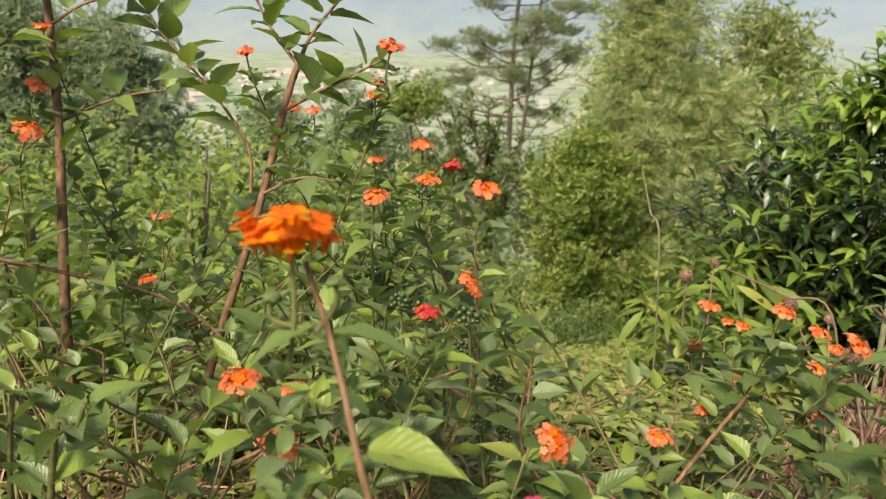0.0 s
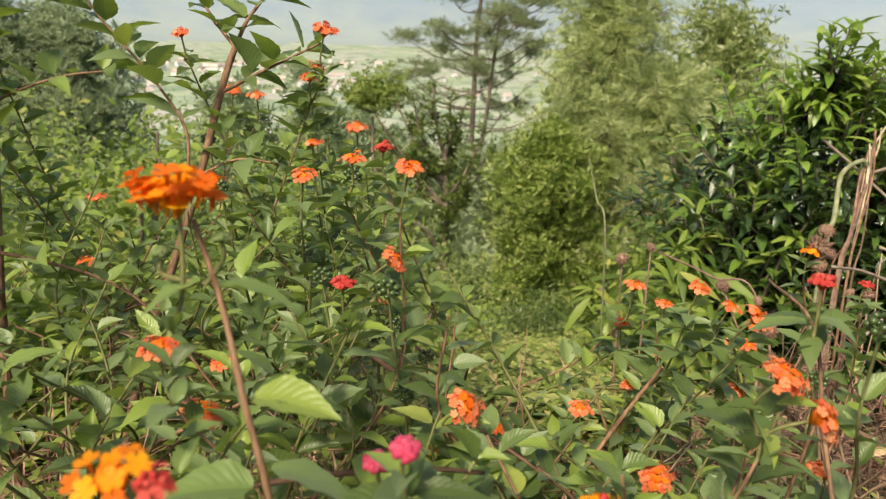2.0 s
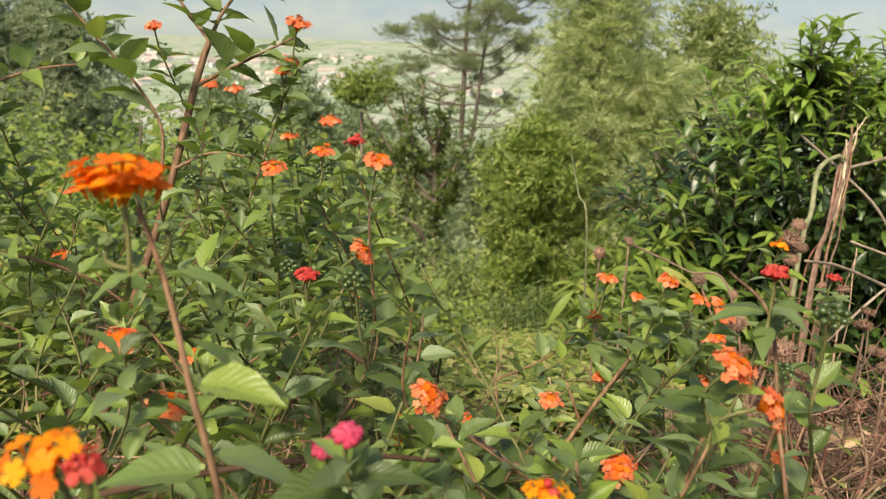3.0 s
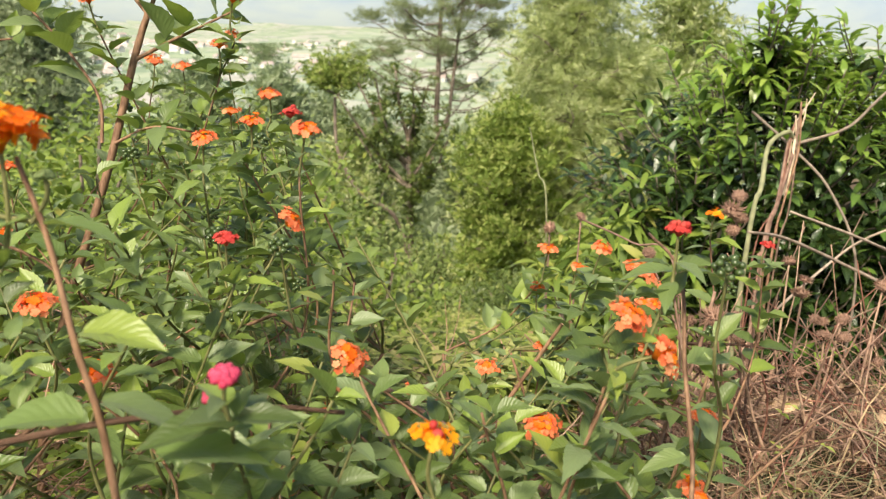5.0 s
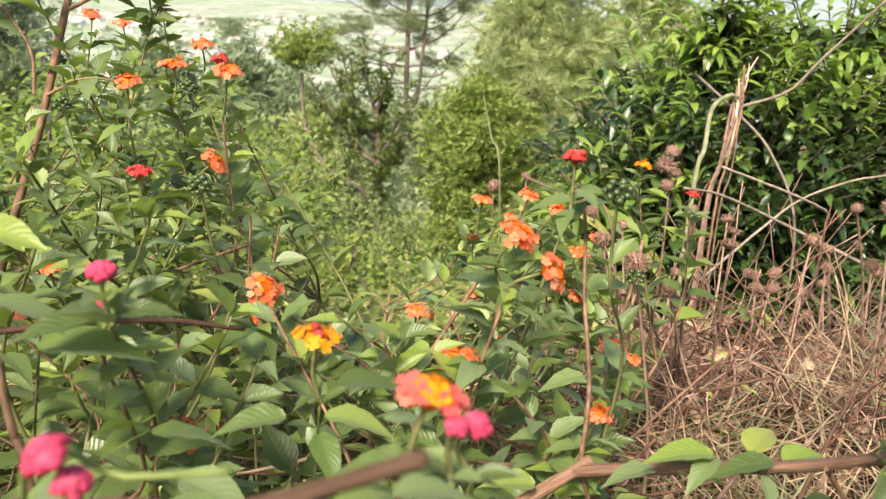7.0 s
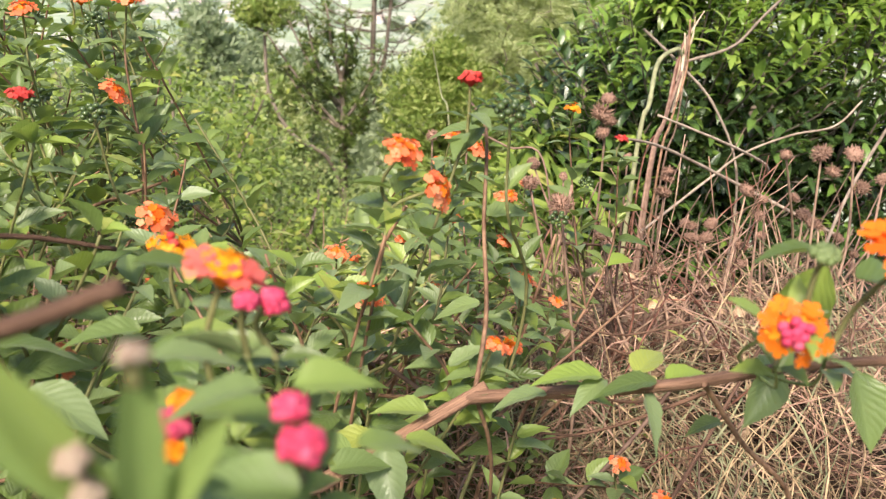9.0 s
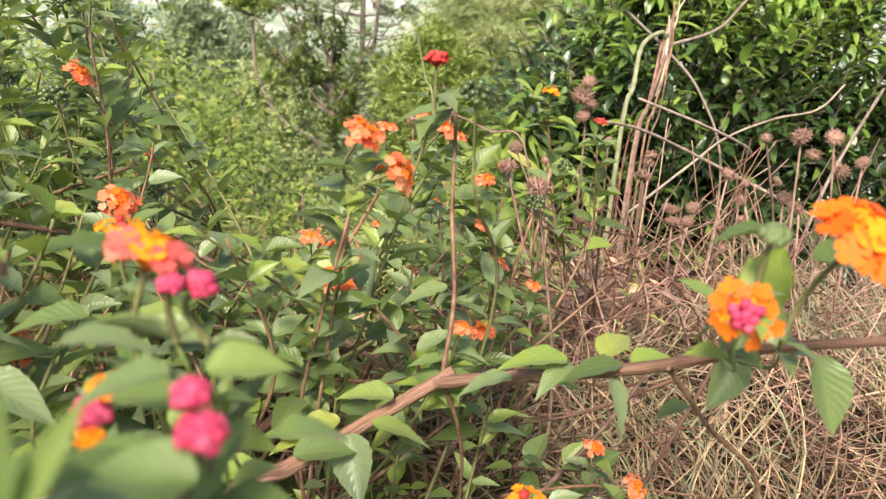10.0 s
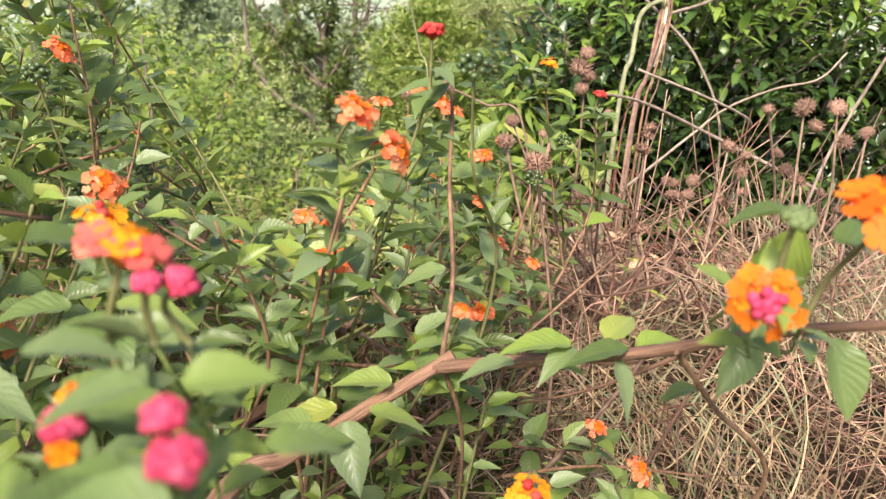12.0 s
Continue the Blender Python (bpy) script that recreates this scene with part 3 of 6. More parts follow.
                if some:
                    part("foliage", scatter("foliage", LEAF_SHAPES[(0, 3, 4)[k]], some, mat), self.ob, None, "", "stuff")


def top_of(x, y):
    """How high the low lantana foliage stands."""
    if x < 0.08 and y > 0.45:
        return 1.36 + 0.07 * noise.noise((x * 5, y * 5, 9.0)) - 1.2 * max(0, x + 0.01)
    k = 0.38 if x < 0.06 else 0.55 if x < 0.22 else 0.50
    return 1.5 - k * y + 0.05 * noise.noise((x * 4, y * 4, 9.0))


SHRUBS = [
    Shrub((-0.42, 0.82, 0.72), "tall lantana shrub with orange heads and brown stems"),
    Shrub((-0.13, 0.66, 0.72), "lantana shrub with coral heads and toothed green leaves"),
    Shrub((0.05, 0.42, 0.72), "lantana shrub with pink buds and orange flower heads"),
    Shrub((0.20, 0.66, 0.72), "low lantana shrub with scattered orange flower heads"),
    Shrub((0.34, 0.62, 0.74), "lantana shrub with orange heads beside dry straw"),
    Shrub((0.10, 0.22, 0.72), "near lantana shrub with golden heads and large leaves"),
    Shrub((0.46, 0.14, 0.76), "lantana shrub with a golden flower head with magenta centre"),
    Shrub((-0.33, 0.42, 0.72), "lantana shrub with broad bright green leaves"),
    Shrub((-0.03, 0.74, 0.72), "bushy lantana shrub with coral and orange flower heads"),
]


def nearest_shrub(p, only=None):
    return min((SHRUBS[i] for i in only) if only else SHRUBS, key=lambda s: (s.base.x - p[0]) ** 2 + 0.7 * (s.base.y - p[1]) ** 2)


def bloom(x, y, z, size, kind="orange", lean=(0, 0, 1), leaf=0.034, flat=0.18, shrub=None):
    """A flowering shoot that rises from the nearest shrub to a head at x, y, z."""
    s = SHRUBS[shrub] if shrub is not None else nearest_shrub((x, y))
    p = Vector((x, y, z))
    axis = unit(lean)
    node_at = p - axis * size * 1.0 - Vector((rng.uniform(-0.006, 0.006), 0, 0.008 + size * 0.3))
    foot = Vector((0.372, 0.205, 1.257)) if shrub == 6 else s.joint(node_at)
    low = foot.lerp(node_at, 0.55) + Vector((rng.uniform(-0.045, 0.045), rng.uniform(-0.01, 0.04), -0.03)) * (0.35 if shrub == 6 else 1.0)
    line = smooth_line([foot, low, node_at], 12)
    if size < 0.035:
        s.stems.append((line, 0.0008, 0.0006, FRESHSTEM) if shrub in (5, 6) else (line, 0.0014, 0.0009, STEM if rng.random() < 0.5 else TWIG))
    near = shrub in (5, 6)
    s.leafy_line(line, 0.8 if near else 0.32 if y > 0.5 else 0.45, 0.014, leaf * (0.7 if near else 1.12))
    flower_head(s.ob, p, size, kind, axis, node_at, flat)
    if near:
        return
    for k in range(5):
        a = k * TURN + x * 40
        s.leaf(node_at.lerp(p, 0.12 * k), Vector((math.cos(a), math.sin(a), rng.uniform(0.0, 0.45))), leaf * rng.uniform(0.7, 1.1) * (1 - 0.08 * k))


# flower heads, shrub by shrub
bloom(-0.051, 0.245, 1.4365, 0.037, "gold", (0, 0.06, 1), flat=0.10, shrub=5)
bloom(-0.009, 0.428, 1.338, 0.019, "red", (0, 0, 1))
bloom(0.022, 0.533, 1.322, 0.028, "orange", (0.7, -0.2, 0.7))
bloom(0.032, 0.554, 1.389, 0.026, "coral", (0.2, -0.3, 1))
bloom(-0.014, 0.575, 1.392, 0.023, "coral", (0, -0.2, 1))
bloom(-0.023, 0.76, 1.392, 0.026, "coral", (0, -0.3, 0.8))
bloom(-0.055, 0.59, 1.375, 0.025, "orange", (0.1, -0.3, 1))
bloom(-0.078, 0.84, 1.363, 0.023, "coral", (0, -0.1, 1))
bloom(0.007, 0.676, 1.385, 0.022, "red", (0, 0, 1))
bloom(-0.053, 0.754, 1.488, 0.031, "coral", (0.2, -0.2, 1))
bloom(-0.073, 0.86, 1.446, 0.022, "coral", (0.4, -0.2, 0.8))
bloom(-0.069, 0.749, 1.441, 0.02, "coral", (0, -0.2, 0.9))
bloom(-0.202, 0.784, 1.48, 0.023, "coral", (-0.1, -0.3, 1))
bloom(-0.2, 1.0, 1.405, 0.03, "coral", (0.2, -0.2, 1))
bloom(-0.19, 1.1, 1.39, 0.028, "orange", (0, -0.3, 1))
bloom(-0.348, 0.85, 1.213, 0.026, "orange", (0.1, -0.3, 1))
bloom(-0.304, 0.787, 1.307, 0.023, "orange", (0, -0.1, 1))
bloom(-0.413, 0.752, 1.401, 0.032, "orange", (0.5, -0.3, 0.8))
bloom(-0.43, 0.815, 1.44, 0.03, "orange", (0.4, -0.1, 0.8))
bloom(-0.428, 0.832, 1.50, 0.022, "orange", (0, -0.2, 1))
bloom(-0.115, 0.396, 1.307, 0.027, "coral", (0, -0.2, 1))
bloom(-0.105, 0.443, 1.237, 0.031, "orange", (0.2, -0.3, 1))
bloom(-0.115, 0.537, 1.231, 0.022, "orange", (0, -0.3, 1))
bloom(0.069, 0.405, 1.266, 0.028, "orange", (0.5, -0.5, 0.8))
bloom(0.056, 0.473, 1.196, 0.026, "orange", (0.6, -0.5, 0.6))
bloom(0.124, 0.654, 1.107, 0.02, "orange", (0.2, -0.4, 1))
bloom(0.053, 0.448, 1.222, 0.018, "orange", (0.1, -0.3, 1))
bloom(0.203, 0.646, 1.136, 0.024, "orange", (0, -0.3, 1))
bloom(0.214, 0.302, 1.338, 0.025, "orange", (0.4, -0.35, 0.85))
bloom(0.232, 0.294, 1.320, 0.027, "orange", (0.85, -0.3, 0.5))
bloom(0.275, 0.73, 1.236, 0.026, "orange", (0.1, -0.2, 1))
bloom(0.27, 0.748, 1.185, 0.02, "coral", (0, -0.2, 1))
bloom(0.304, 0.714, 1.221, 0.017, "orange", (0.1, -0.2, 1))
bloom(0.300, 0.62, 1.272, 0.024, "orange", (0.2, -0.3, 1))
bloom(0.326, 0.61, 1.258, 0.022, "orange", (0.3, -0.3, 1))
bloom(0.408, 0.724, 1.193, 0.02, "coral", (0, -0.3, 1))
bloom(0.375, 0.688, 1.188, 0.024, "orange", (0.1, -0.3, 1))
bloom(0.339, 0.79, 1.128, 0.026, "orange", (0, -0.1, 1))
bloom(0.387, 0.96, 1.132, 0.02, "orange", (0.1, -0.2, 1))
bloom(0.5, 0.69, 1.254, 0.018, "red", (0.2, 0, 1))
bloom(0.264, 0.686, 1.141, 0.018, "orange", (0, -0.2, 1))
bloom(-0.0457, 0.1525, 1.380, 0.0205, "gold", (-0.1, -0.5, 1), shrub=5)
bloom(-0.0335, 0.150, 1.3795, 0.0115, "red", (0.1, -0.4, 1), shrub=5)
bloom(0.0312, 0.210, 1.3528, 0.0122, "pinkbud", (0.1, -0.2, 1), shrub=2)
bloom(0.020, 0.246, 1.325, 0.013, "pinkbud", (0, -0.2, 1), shrub=2)
bloom(0.11, 0.23, 1.315, 0.022, "goldeye", (0.1, -0.2, 1), shrub=5)
bloom(0.2, 0.415, 1.205, 0.023, "orange", (0, -0.5, 1))
bloom(0.4, 0.56, 1.123, 0.019, "orange", (0.3, -0.3, 1))
bloom(0.032, 0.307, 1.218, 0.025, "orange", (0.2, -0.5, 0.9))
bloom(0.0, 0.6, 1.03, 0.021, "orange", (0, -0.4, 1))
bloom(0.1454, 0.1101, 1.3560, 0.0225, "sunset", (0.28, 0.05, 1), flat=0.55, shrub=5)
bloom(0.0628, 0.0688, 1.3679, 0.0105, "pinkbud", (-0.2, -0.3, 1), shrub=5)
bloom(0.0665, 0.0690, 1.3605, 0.0090, "pinkbud", (0.3, -0.4, 1), shrub=5)
bloom(0.1510, 0.1004, 1.3505, 0.008, "pinkbud", (0.2, -0.3, 1), shrub=5)
bloom(0.1576, 0.1047, 1.3482, 0.010, "pinkbud", (0.5, -0.3, 0.8), shrub=5)
bloom(0.212, 0.442, 1.191, 0.025, "orange", (0.1, -0.7, 0.8))
bloom(0.292, 0.49, 1.295, 0.026, "orange", (0.5, -0.3, 0.8))
bloom(0.373, 0.66, 1.199, 0.019, "orange", (0, -0.4, 1))
bloom(0.374, 0.673, 1.141, 0.022, "orange", (0.4, -0.4, 0.8))
bloom(0.314, 0.776, 1.041, 0.022, "orange", (0, -0.4, 1))
bloom(0.276, 0.32, 1.213, 0.018, "orange", (0.2, -0.2, 1))
bloom(0.31, 0.40, 1.165, 0.021, "orange", (0, -0.2, 1))
bloom(0.419, 0.411, 1.044, 0.02, "coral", (0, -0.4, 1))
bloom(0.397, 0.298, 1.099, 0.022, "coral", (0.4, -0.4, 0.7))
bloom(0.32, 0.42, 1.21, 0.024, "orange", (0, 0, 1))
bloom(0.2597, 0.3635, 1.3655, 0.019, "red", (0, 0.05, 1))
bloom(0.313, 0.11, 1.331, 0.0232, "redeye", (-0.45, -0.8, 0.35), shrub=6)
bloom(0.347, 0.110, 1.357, 0.032, "blaze", (0.05, -0.5, 0.85), flat=0.35, shrub=6)
bloom(0.284, 0.196, 1.186, 0.024, "goldeye", (0, -0.4, 1), shrub=5)
bloom(-0.011, 0.973, 1.131, 0.024, "orange", (0, -0.2, 1))
bloom(0.008, 0.819, 1.181, 0.022, "orange", (0, -0.2, 1))
bloom(0.452, 0.717, 1.281, 0.02, "gold", (0, -0.3, 1))
bloom(0.189, 0.584, 1.168, 0.024, "orange", (0, -0.3, 1))
bloom(0.1338, 0.0847, 1.3254, 0.011, "pinkbud", (0, -0.4, 1), shrub=5)
bloom(0.1369, 0.0857, 1.3318, 0.0075, "gold", (0.2, -0.4, 1), shrub=5)
bloom(0.1340, 0.0799, 1.3216, 0.0075, "gold", (0, -0.8, 0.3), shrub=5)
bloom(0.1633, 0.0426, 1.3565, 0.0080, "pinkbud", (0.1, -0.3, 1), shrub=5)
bloom(0.1654, 0.0369, 1.3525, 0.0094, "pinkbud", (0.2, -0.5, 1), shrub=5)
bloom(0.318, 0.112, 1.356, 0.0105, "greenbud", (0, -0.2, 1), shrub=6)
for x, y, z, size in ((0.018, 0.481, 1.315, 0.020), (-0.03, 0.50, 1.318, 0.017), (0.277, 0.332, 1.352, 0.020), (0.40, 0.58, 1.20, 0.022), (-0.20, 0.86, 1.36, 0.02), (0.05, 0.62, 1.20, 0.018), (0.02, 0.60, 1.24, 0.018), (0.47, 0.70, 1.20, 0.02), (-0.16, 0.74, 1.33, 0.02), (-0.02, 0.66, 1.36, 0.02), (-0.06, 0.62, 1.30, 0.018), (-0.02, 0.52, 1.245, 0.019), (0.03, 0.50, 1.225, 0.019), (0.06, 0.60, 1.16, 0.018)):
    s = nearest_shrub((x, y))
    foot = Vector((x + 0.004, y + 0.01, z - 0.05))
    berry_cluster(s.ob, (x, y, z), size, foot)
    line = smooth_line([s.base, foot + Vector((0.02, 0.03, -0.15)), foot], 8)
    s.stems.append((line, 0.0018, 0.0010, TWIG))
    s.leafy_line(line, 0.5, 0.022, 0.034)


def woody(shrub, pts, r0, r1, mat=STEM, start=2.0, gap=0.03, leaf=0.05, steps=6):
    line = smooth_line(pts, steps)
    SHRUBS[shrub].stems.append((line, r0, r1, mat))
    if start < 1:
        SHRUBS[shrub].leafy_line(line, start, gap, leaf)


# the two tall brown stems and their forks
woody(0, [(-0.39, 0.72, 0.72), (-0.400, 0.744, 1.12), (-0.413, 0.793, 1.291), (-0.418, 0.819, 1.38), (-0.428, 0.847, 1.48), (-0.437, 0.866, 1.56)], 0.0062, 0.0042, STEM, 0.6, 0.05, 0.06)
woody(0, [(-0.437, 0.866, 1.55), (-0.40, 0.85, 1.575), (-0.34, 0.85, 1.56)], 0.003, 0.0012, TWIG, 0.1, 0.02, 0.055)
woody(1, [(-0.30, 0.70, 0.72), (-0.274, 0.715, 1.017), (-0.248, 0.754, 1.153), (-0.202, 0.798, 1.307), (-0.174, 0.831, 1.422), (-0.161, 0.843, 1.464)], 0.0058, 0.0036, STEM)
woody(1, [(-0.161, 0.843, 1.464), (-0.190, 0.853, 1.501), (-0.216, 0.865, 1.55)], 0.0022, 0.0013, STEM, 0.1, 0.013, 0.052)
woody(1, [(-0.161, 0.843, 1.464), (-0.144, 0.853, 1.499), (-0.100, 0.866, 1.552)], 0.0026, 0.0013, STEM, 0.15, 0.010, 0.052)
woody(1, [(-0.175, 0.829, 1.416), (-0.140, 0.834, 1.435), (-0.116, 0.838, 1.447), (-0.070, 0.842, 1.470)], 0.0024, 0.0012, STEM, 0.2, 0.011, 0.05)
woody(1, [(-0.208, 0.80, 1.33), (-0.213, 0.818, 1.377), (-0.247, 0.832, 1.427), (-0.282, 0.843, 1.465), (-0.310, 0.852, 1.496), (-0.345, 0.867, 1.55)], 0.0019, 0.0011, STEM, 0.2, 0.014, 0.058)
woody(0, [(-0.50, 0.84, 1.34), (-0.43, 0.84, 1.395), (-0.36, 0.845, 1.425), (-0.30, 0.85, 1.435)], 0.0020, 0.0011, STEM, 0.25, 0.02, 0.055)
woody(0, [(-0.56, 0.80, 1.40), (-0.50, 0.79, 1.45), (-0.44, 0.785, 1.485)], 0.0020, 0.0011, STEM, 0.1, 0.02, 0.055)
woody(0, [(-0.43, 0.85, 1.50), (-0.38, 0.84, 1.525), (-0.33, 0.835, 1.53)], 0.0020, 0.0011, STEM, 0.2, 0.018, 0.05)
woody(1, [(-0.195, 0.80, 1.33), (-0.15, 0.79, 1.35), (-0.10, 0.785, 1.345)], 0.0018, 0.0010, STEM, 0.3, 0.018, 0.05)
woody(0, [(-0.55, 0.86, 1.20), (-0.525, 0.835, 1.147), (-0.476, 0.80, 1.025), (-0.44, 0.80, 0.74)], 0.004, 0.004, STEM)
woody(0, [(-0.47, 0.62, 1.32), (-0.36, 0.66, 1.285), (-0.25, 0.72, 1.22), (-0.15, 0.70, 1.10)], 0.0022, 0.0014, STEM, 0.2, 0.05, 0.05)
woody(7, [(-0.36, 0.45, 0.74), (-0.30, 0.52, 1.03), (-0.20, 0.56, 1.13), (-0.05, 0.58, 1.20), (0.04, 0.60, 1.23)], 0.0032, 0.0014, STEM, 0.4, 0.05, 0.05)
# near shoot that carries the large golden head
woody(5, [(0.02, 0.20, 0.75), (-0.006, 0.213, 1.22), (-0.013, 0.217, 1.28), (-0.020, 0.226, 1.325), (-0.0275, 0.230, 1.357), (-0.037, 0.241, 1.394), (-0.047, 0.247, 1.424)], 0.0021, 0.0010, STEM)
for at, way, size in (((-0.040, 0.240, 1.400), (0.9, -0.1, -0.12), 0.040), ((-0.042, 0.243, 1.402), (-0.8, -0.3, -0.6), 0.032), ((-0.028, 0.232, 1.36), (0.8, -0.5, -0.05), 0.045), ((-0.028, 0.232, 1.36), (0.7, 0.4, -0.3), 0.045), ((-0.022, 0.225, 1.335), (0.9, -0.2, -0.3), 0.05), ((-0.02, 0.22, 1.33), (-0.9, -0.2, -0.1), 0.05), ((0.0, 0.21, 1.32), (0.9, 0.3, -0.1), 0.055)):
    SHRUBS[5].arching(at, way, size)
for at in ((-0.058, 0.243, 1.412), (-0.036, 0.243, 1.418)):
    flower_head(SHRUBS[5].ob, at, 0.008, "greenbud", (0, 0, 1), (-0.043, 0.244, 1.40))
# the long reddish branch in front, with its upright twig
woody(5, [(0.06, 0.25, 1.02), (0.143, 0.254, 1.151), (0.172, 0.264, 1.162), (0.209, 0.287, 1.167), (0.257, 0.298, 1.189), (0.268, 0.299, 1.196)], 0.0062, 0.0034, BRANCH, steps=10)
woody(5, [(0.257, 0.298, 1.189), (0.308, 0.274, 1.206), (0.348, 0.233, 1.234), (0.372, 0.205, 1.257), (0.392, 0.186, 1.272), (0.440, 0.150, 1.295), (0.56, 0.10, 1.33)], 0.0037, 0.0013, BRANCH, steps=10)
woody(5, [(0.261, 0.299, 1.191), (0.271, 0.326, 1.229), (0.273, 0.358, 1.276), (0.280, 0.40, 1.325), (0.284, 0.47, 1.33)], 0.0016, 0.0010, STEM)
woody(5, [(0.261, 0.299, 1.191), (0.275, 0.31, 1.15), (0.285, 0.33, 1.10), (0.29, 0.35, 1.02), (0.29, 0.36, 0.74)], 0.0014, 0.0012, STEM)
woody(5, [(0.356, 0.218, 1.243), (0.3889, 0.2280, 1.2016), (0.4399, 0.2380, 1.1336), (0.42, 0.29, 0.98), (0.44, 0.31, 0.77)], 0.0015, 0.0013, STEM)
for at, way, size in (((0.325, 0.26, 1.222), (-0.9, 0.2, 0.25), 0.05), ((0.325, 0.26, 1.222), (-0.5, -0.6, -0.15), 0.035), ((0.338, 0.245, 1.228), (0.1, -0.5, -0.8), 0.04), ((0.335, 0.25, 1.228), (0.3, 0.6, 0.5), 0.04), ((0.40, 0.26, 1.19), (-0.7, -0.2, -0.1), 0.03), ((0.205, 0.286, 1.175), (-0.8, -0.3, -0.1), 0.05), ((0.205, 0.284, 1.172), (0.1, -0.7, -0.5), 0.045), ((0.38, 0.20, 1.265), (-0.5, -0.3, -0.8), 0.035), ((0.40, 0.18, 1.275), (0.2, -0.5, -0.9), 0.04), ((0.36, 0.16, 1.335), (-0.1, 0.2, -1.0), 0.05), ((0.35, 0.15, 1.34), (-0.9, 0.1, -0.1), 0.035), ((0.36, 0.15, 1.33), (0.9, -0.2, -0.3), 0.05), ((0.270, 0.33, 1.235), (-0.9, -0.3, 0.1), 0.035), ((0.272, 0.36, 1.28), (0.9, 0.1, 0.2), 0.04), ((0.28, 0.40, 1.325), (-0.8, 0.2, 0.0), 0.045), ((0.28, 0.40, 1.325), (0.8, 0.2, 0.1), 0.045)):
    (SHRUBS[6].arching if way[2] > -0.45 else SHRUBS[6].leaf)(at, way, size)
for at, way, size in (((0.300, 0.276, 1.203), (0.9, -0.2, -0.3), 0.046), ((0.300, 0.276, 1.203), (-0.9, -0.1, 0.0), 0.042), ((0.345, 0.238, 1.232), (-0.8, 0.3, 0.0), 0.040), ((0.345, 0.238, 1.232), (0.8, 0.4, 0.2), 0.036), ((0.372, 0.205, 1.257), (0.7, 0.5, -0.2), 0.038), ((0.388, 0.190, 1.269), (0.9, -0.1, -0.3), 0.040)):
    SHRUBS[6].arching(at, way, size)
for at, way, size in (((0.160, 0.26, 1.165), (-0.8, 0.2, 0.1), 0.046), ((0.172, 0.262, 1.17), (0.9, 0.3, -0.1), 0.046), ((0.19, 0.275, 1.172), (-0.7, 0.5, 0.1), 0.042), ((0.215, 0.28, 1.176), (0.8, -0.3, -0.2), 0.044), ((0.235, 0.29, 1.185), (-0.9, 0.1, 0.2), 0.044), ((0.255, 0.297, 1.19), (0.8, 0.4, 0.1), 0.042), ((0.20, 0.33, 1.15), (0.9, 0.1, 0.1), 0.045), ((0.20, 0.33, 1.15), (-0.9, 0.2, 0.1), 0.045), ((0.25, 0.36, 1.13), (0.8, 0.3, 0.1), 0.042), ((0.25, 0.36, 1.13), (-0.8, -0.2, 0.1), 0.042), ((0.15, 0.34, 1.16), (0.7, 0.3, 0.1), 0.045), ((0.30, 0.34, 1.12), (0.9, 0.1, 0.0), 0.04), ((0.30, 0.34, 1.12), (-0.9, 0.2, 0.1), 0.04)):
    SHRUBS[5].arching(at, way, size)
for x, y, z in ((0.20, 0.33, 1.15), (0.25, 0.36, 1.13), (0.30, 0.34, 1.12), (0.15, 0.34, 1.16)):
    woody(5, [(x - 0.02, y + 0.03, 0.74), (x - 0.01, y + 0.01, 1.0), (x, y, z), (x + 0.004, y, z + 0.02)], 0.0014, 0.0008, TWIG, 0.7, 0.02, 0.032)
# a young shoot close beside the walker: pale bracts round withered florets
woody(5, [(0.152, 0.040, 1.20), (0.148, 0.020, 1.33), (0.1445, 0.006, 1.368)], 0.0016, 0.0013, FRESHSTEM)
for at, way, up, size in (
    ((0.1460, 0.0050, 1.362), (0.08, -0.08, 1), (0.3, -1, 0.2), 0.029),
    ((0.1440, 0.0055, 1.364), (-0.45, -0.12, 1), (0.5, -1, 0.2), 0.031),
    ((0.1430, 0.0055, 1.366), (-0.85, -0.10, 1.1), (-0.2, -1, 0.4), 0.029),
    ((0.1470, 0.0060, 1.362), (0.50, -0.05, 0.9), (-0.5, -1, 0.3), 0.021),
):
    SHRUBS[5].fresh.append(leaf_pose(at, way, up, size))
flower_head(SHRUBS[5].ob, (0.1480, 0.0020, 1.3912), 0.0040, "palebud", (0, 0, 1), (0.1478, 0.0022, 1.3880))
flower_head(SHRUBS[5].ob, (0.1395, 0.0035, 1.3765), 0.0055, "palebud", (-0.3, -0.4, 1), (0.1435, 0.006, 1.366))
flower_head(SHRUBS[5].ob, (0.1405, 0.0035, 1.3715), 0.0050, "palebud", (-0.3, -0.6, 1), (0.1435, 0.006, 1.362))
for at, way, size in (((0.1455, 0.008, 1.366), (0.7, 0.7, -0.3), 0.015), ((0.1435, 0.008, 1.366), (-0.8, 0.5, -0.4), 0.016), ((0.147, 0.013, 1.358), (0.9, 0.4, -0.2), 0.020), ((0.147, 0.013, 1.358), (-0.9, 0.3, -0.3), 0.020), ((0.149, 0.020, 1.340), (0.5, 0.9, -0.2), 0.022), ((0.149, 0.020, 1.340), (-0.9, 0.4, -0.2), 0.024)):
    SHRUBS[5].arching(at, way, size)
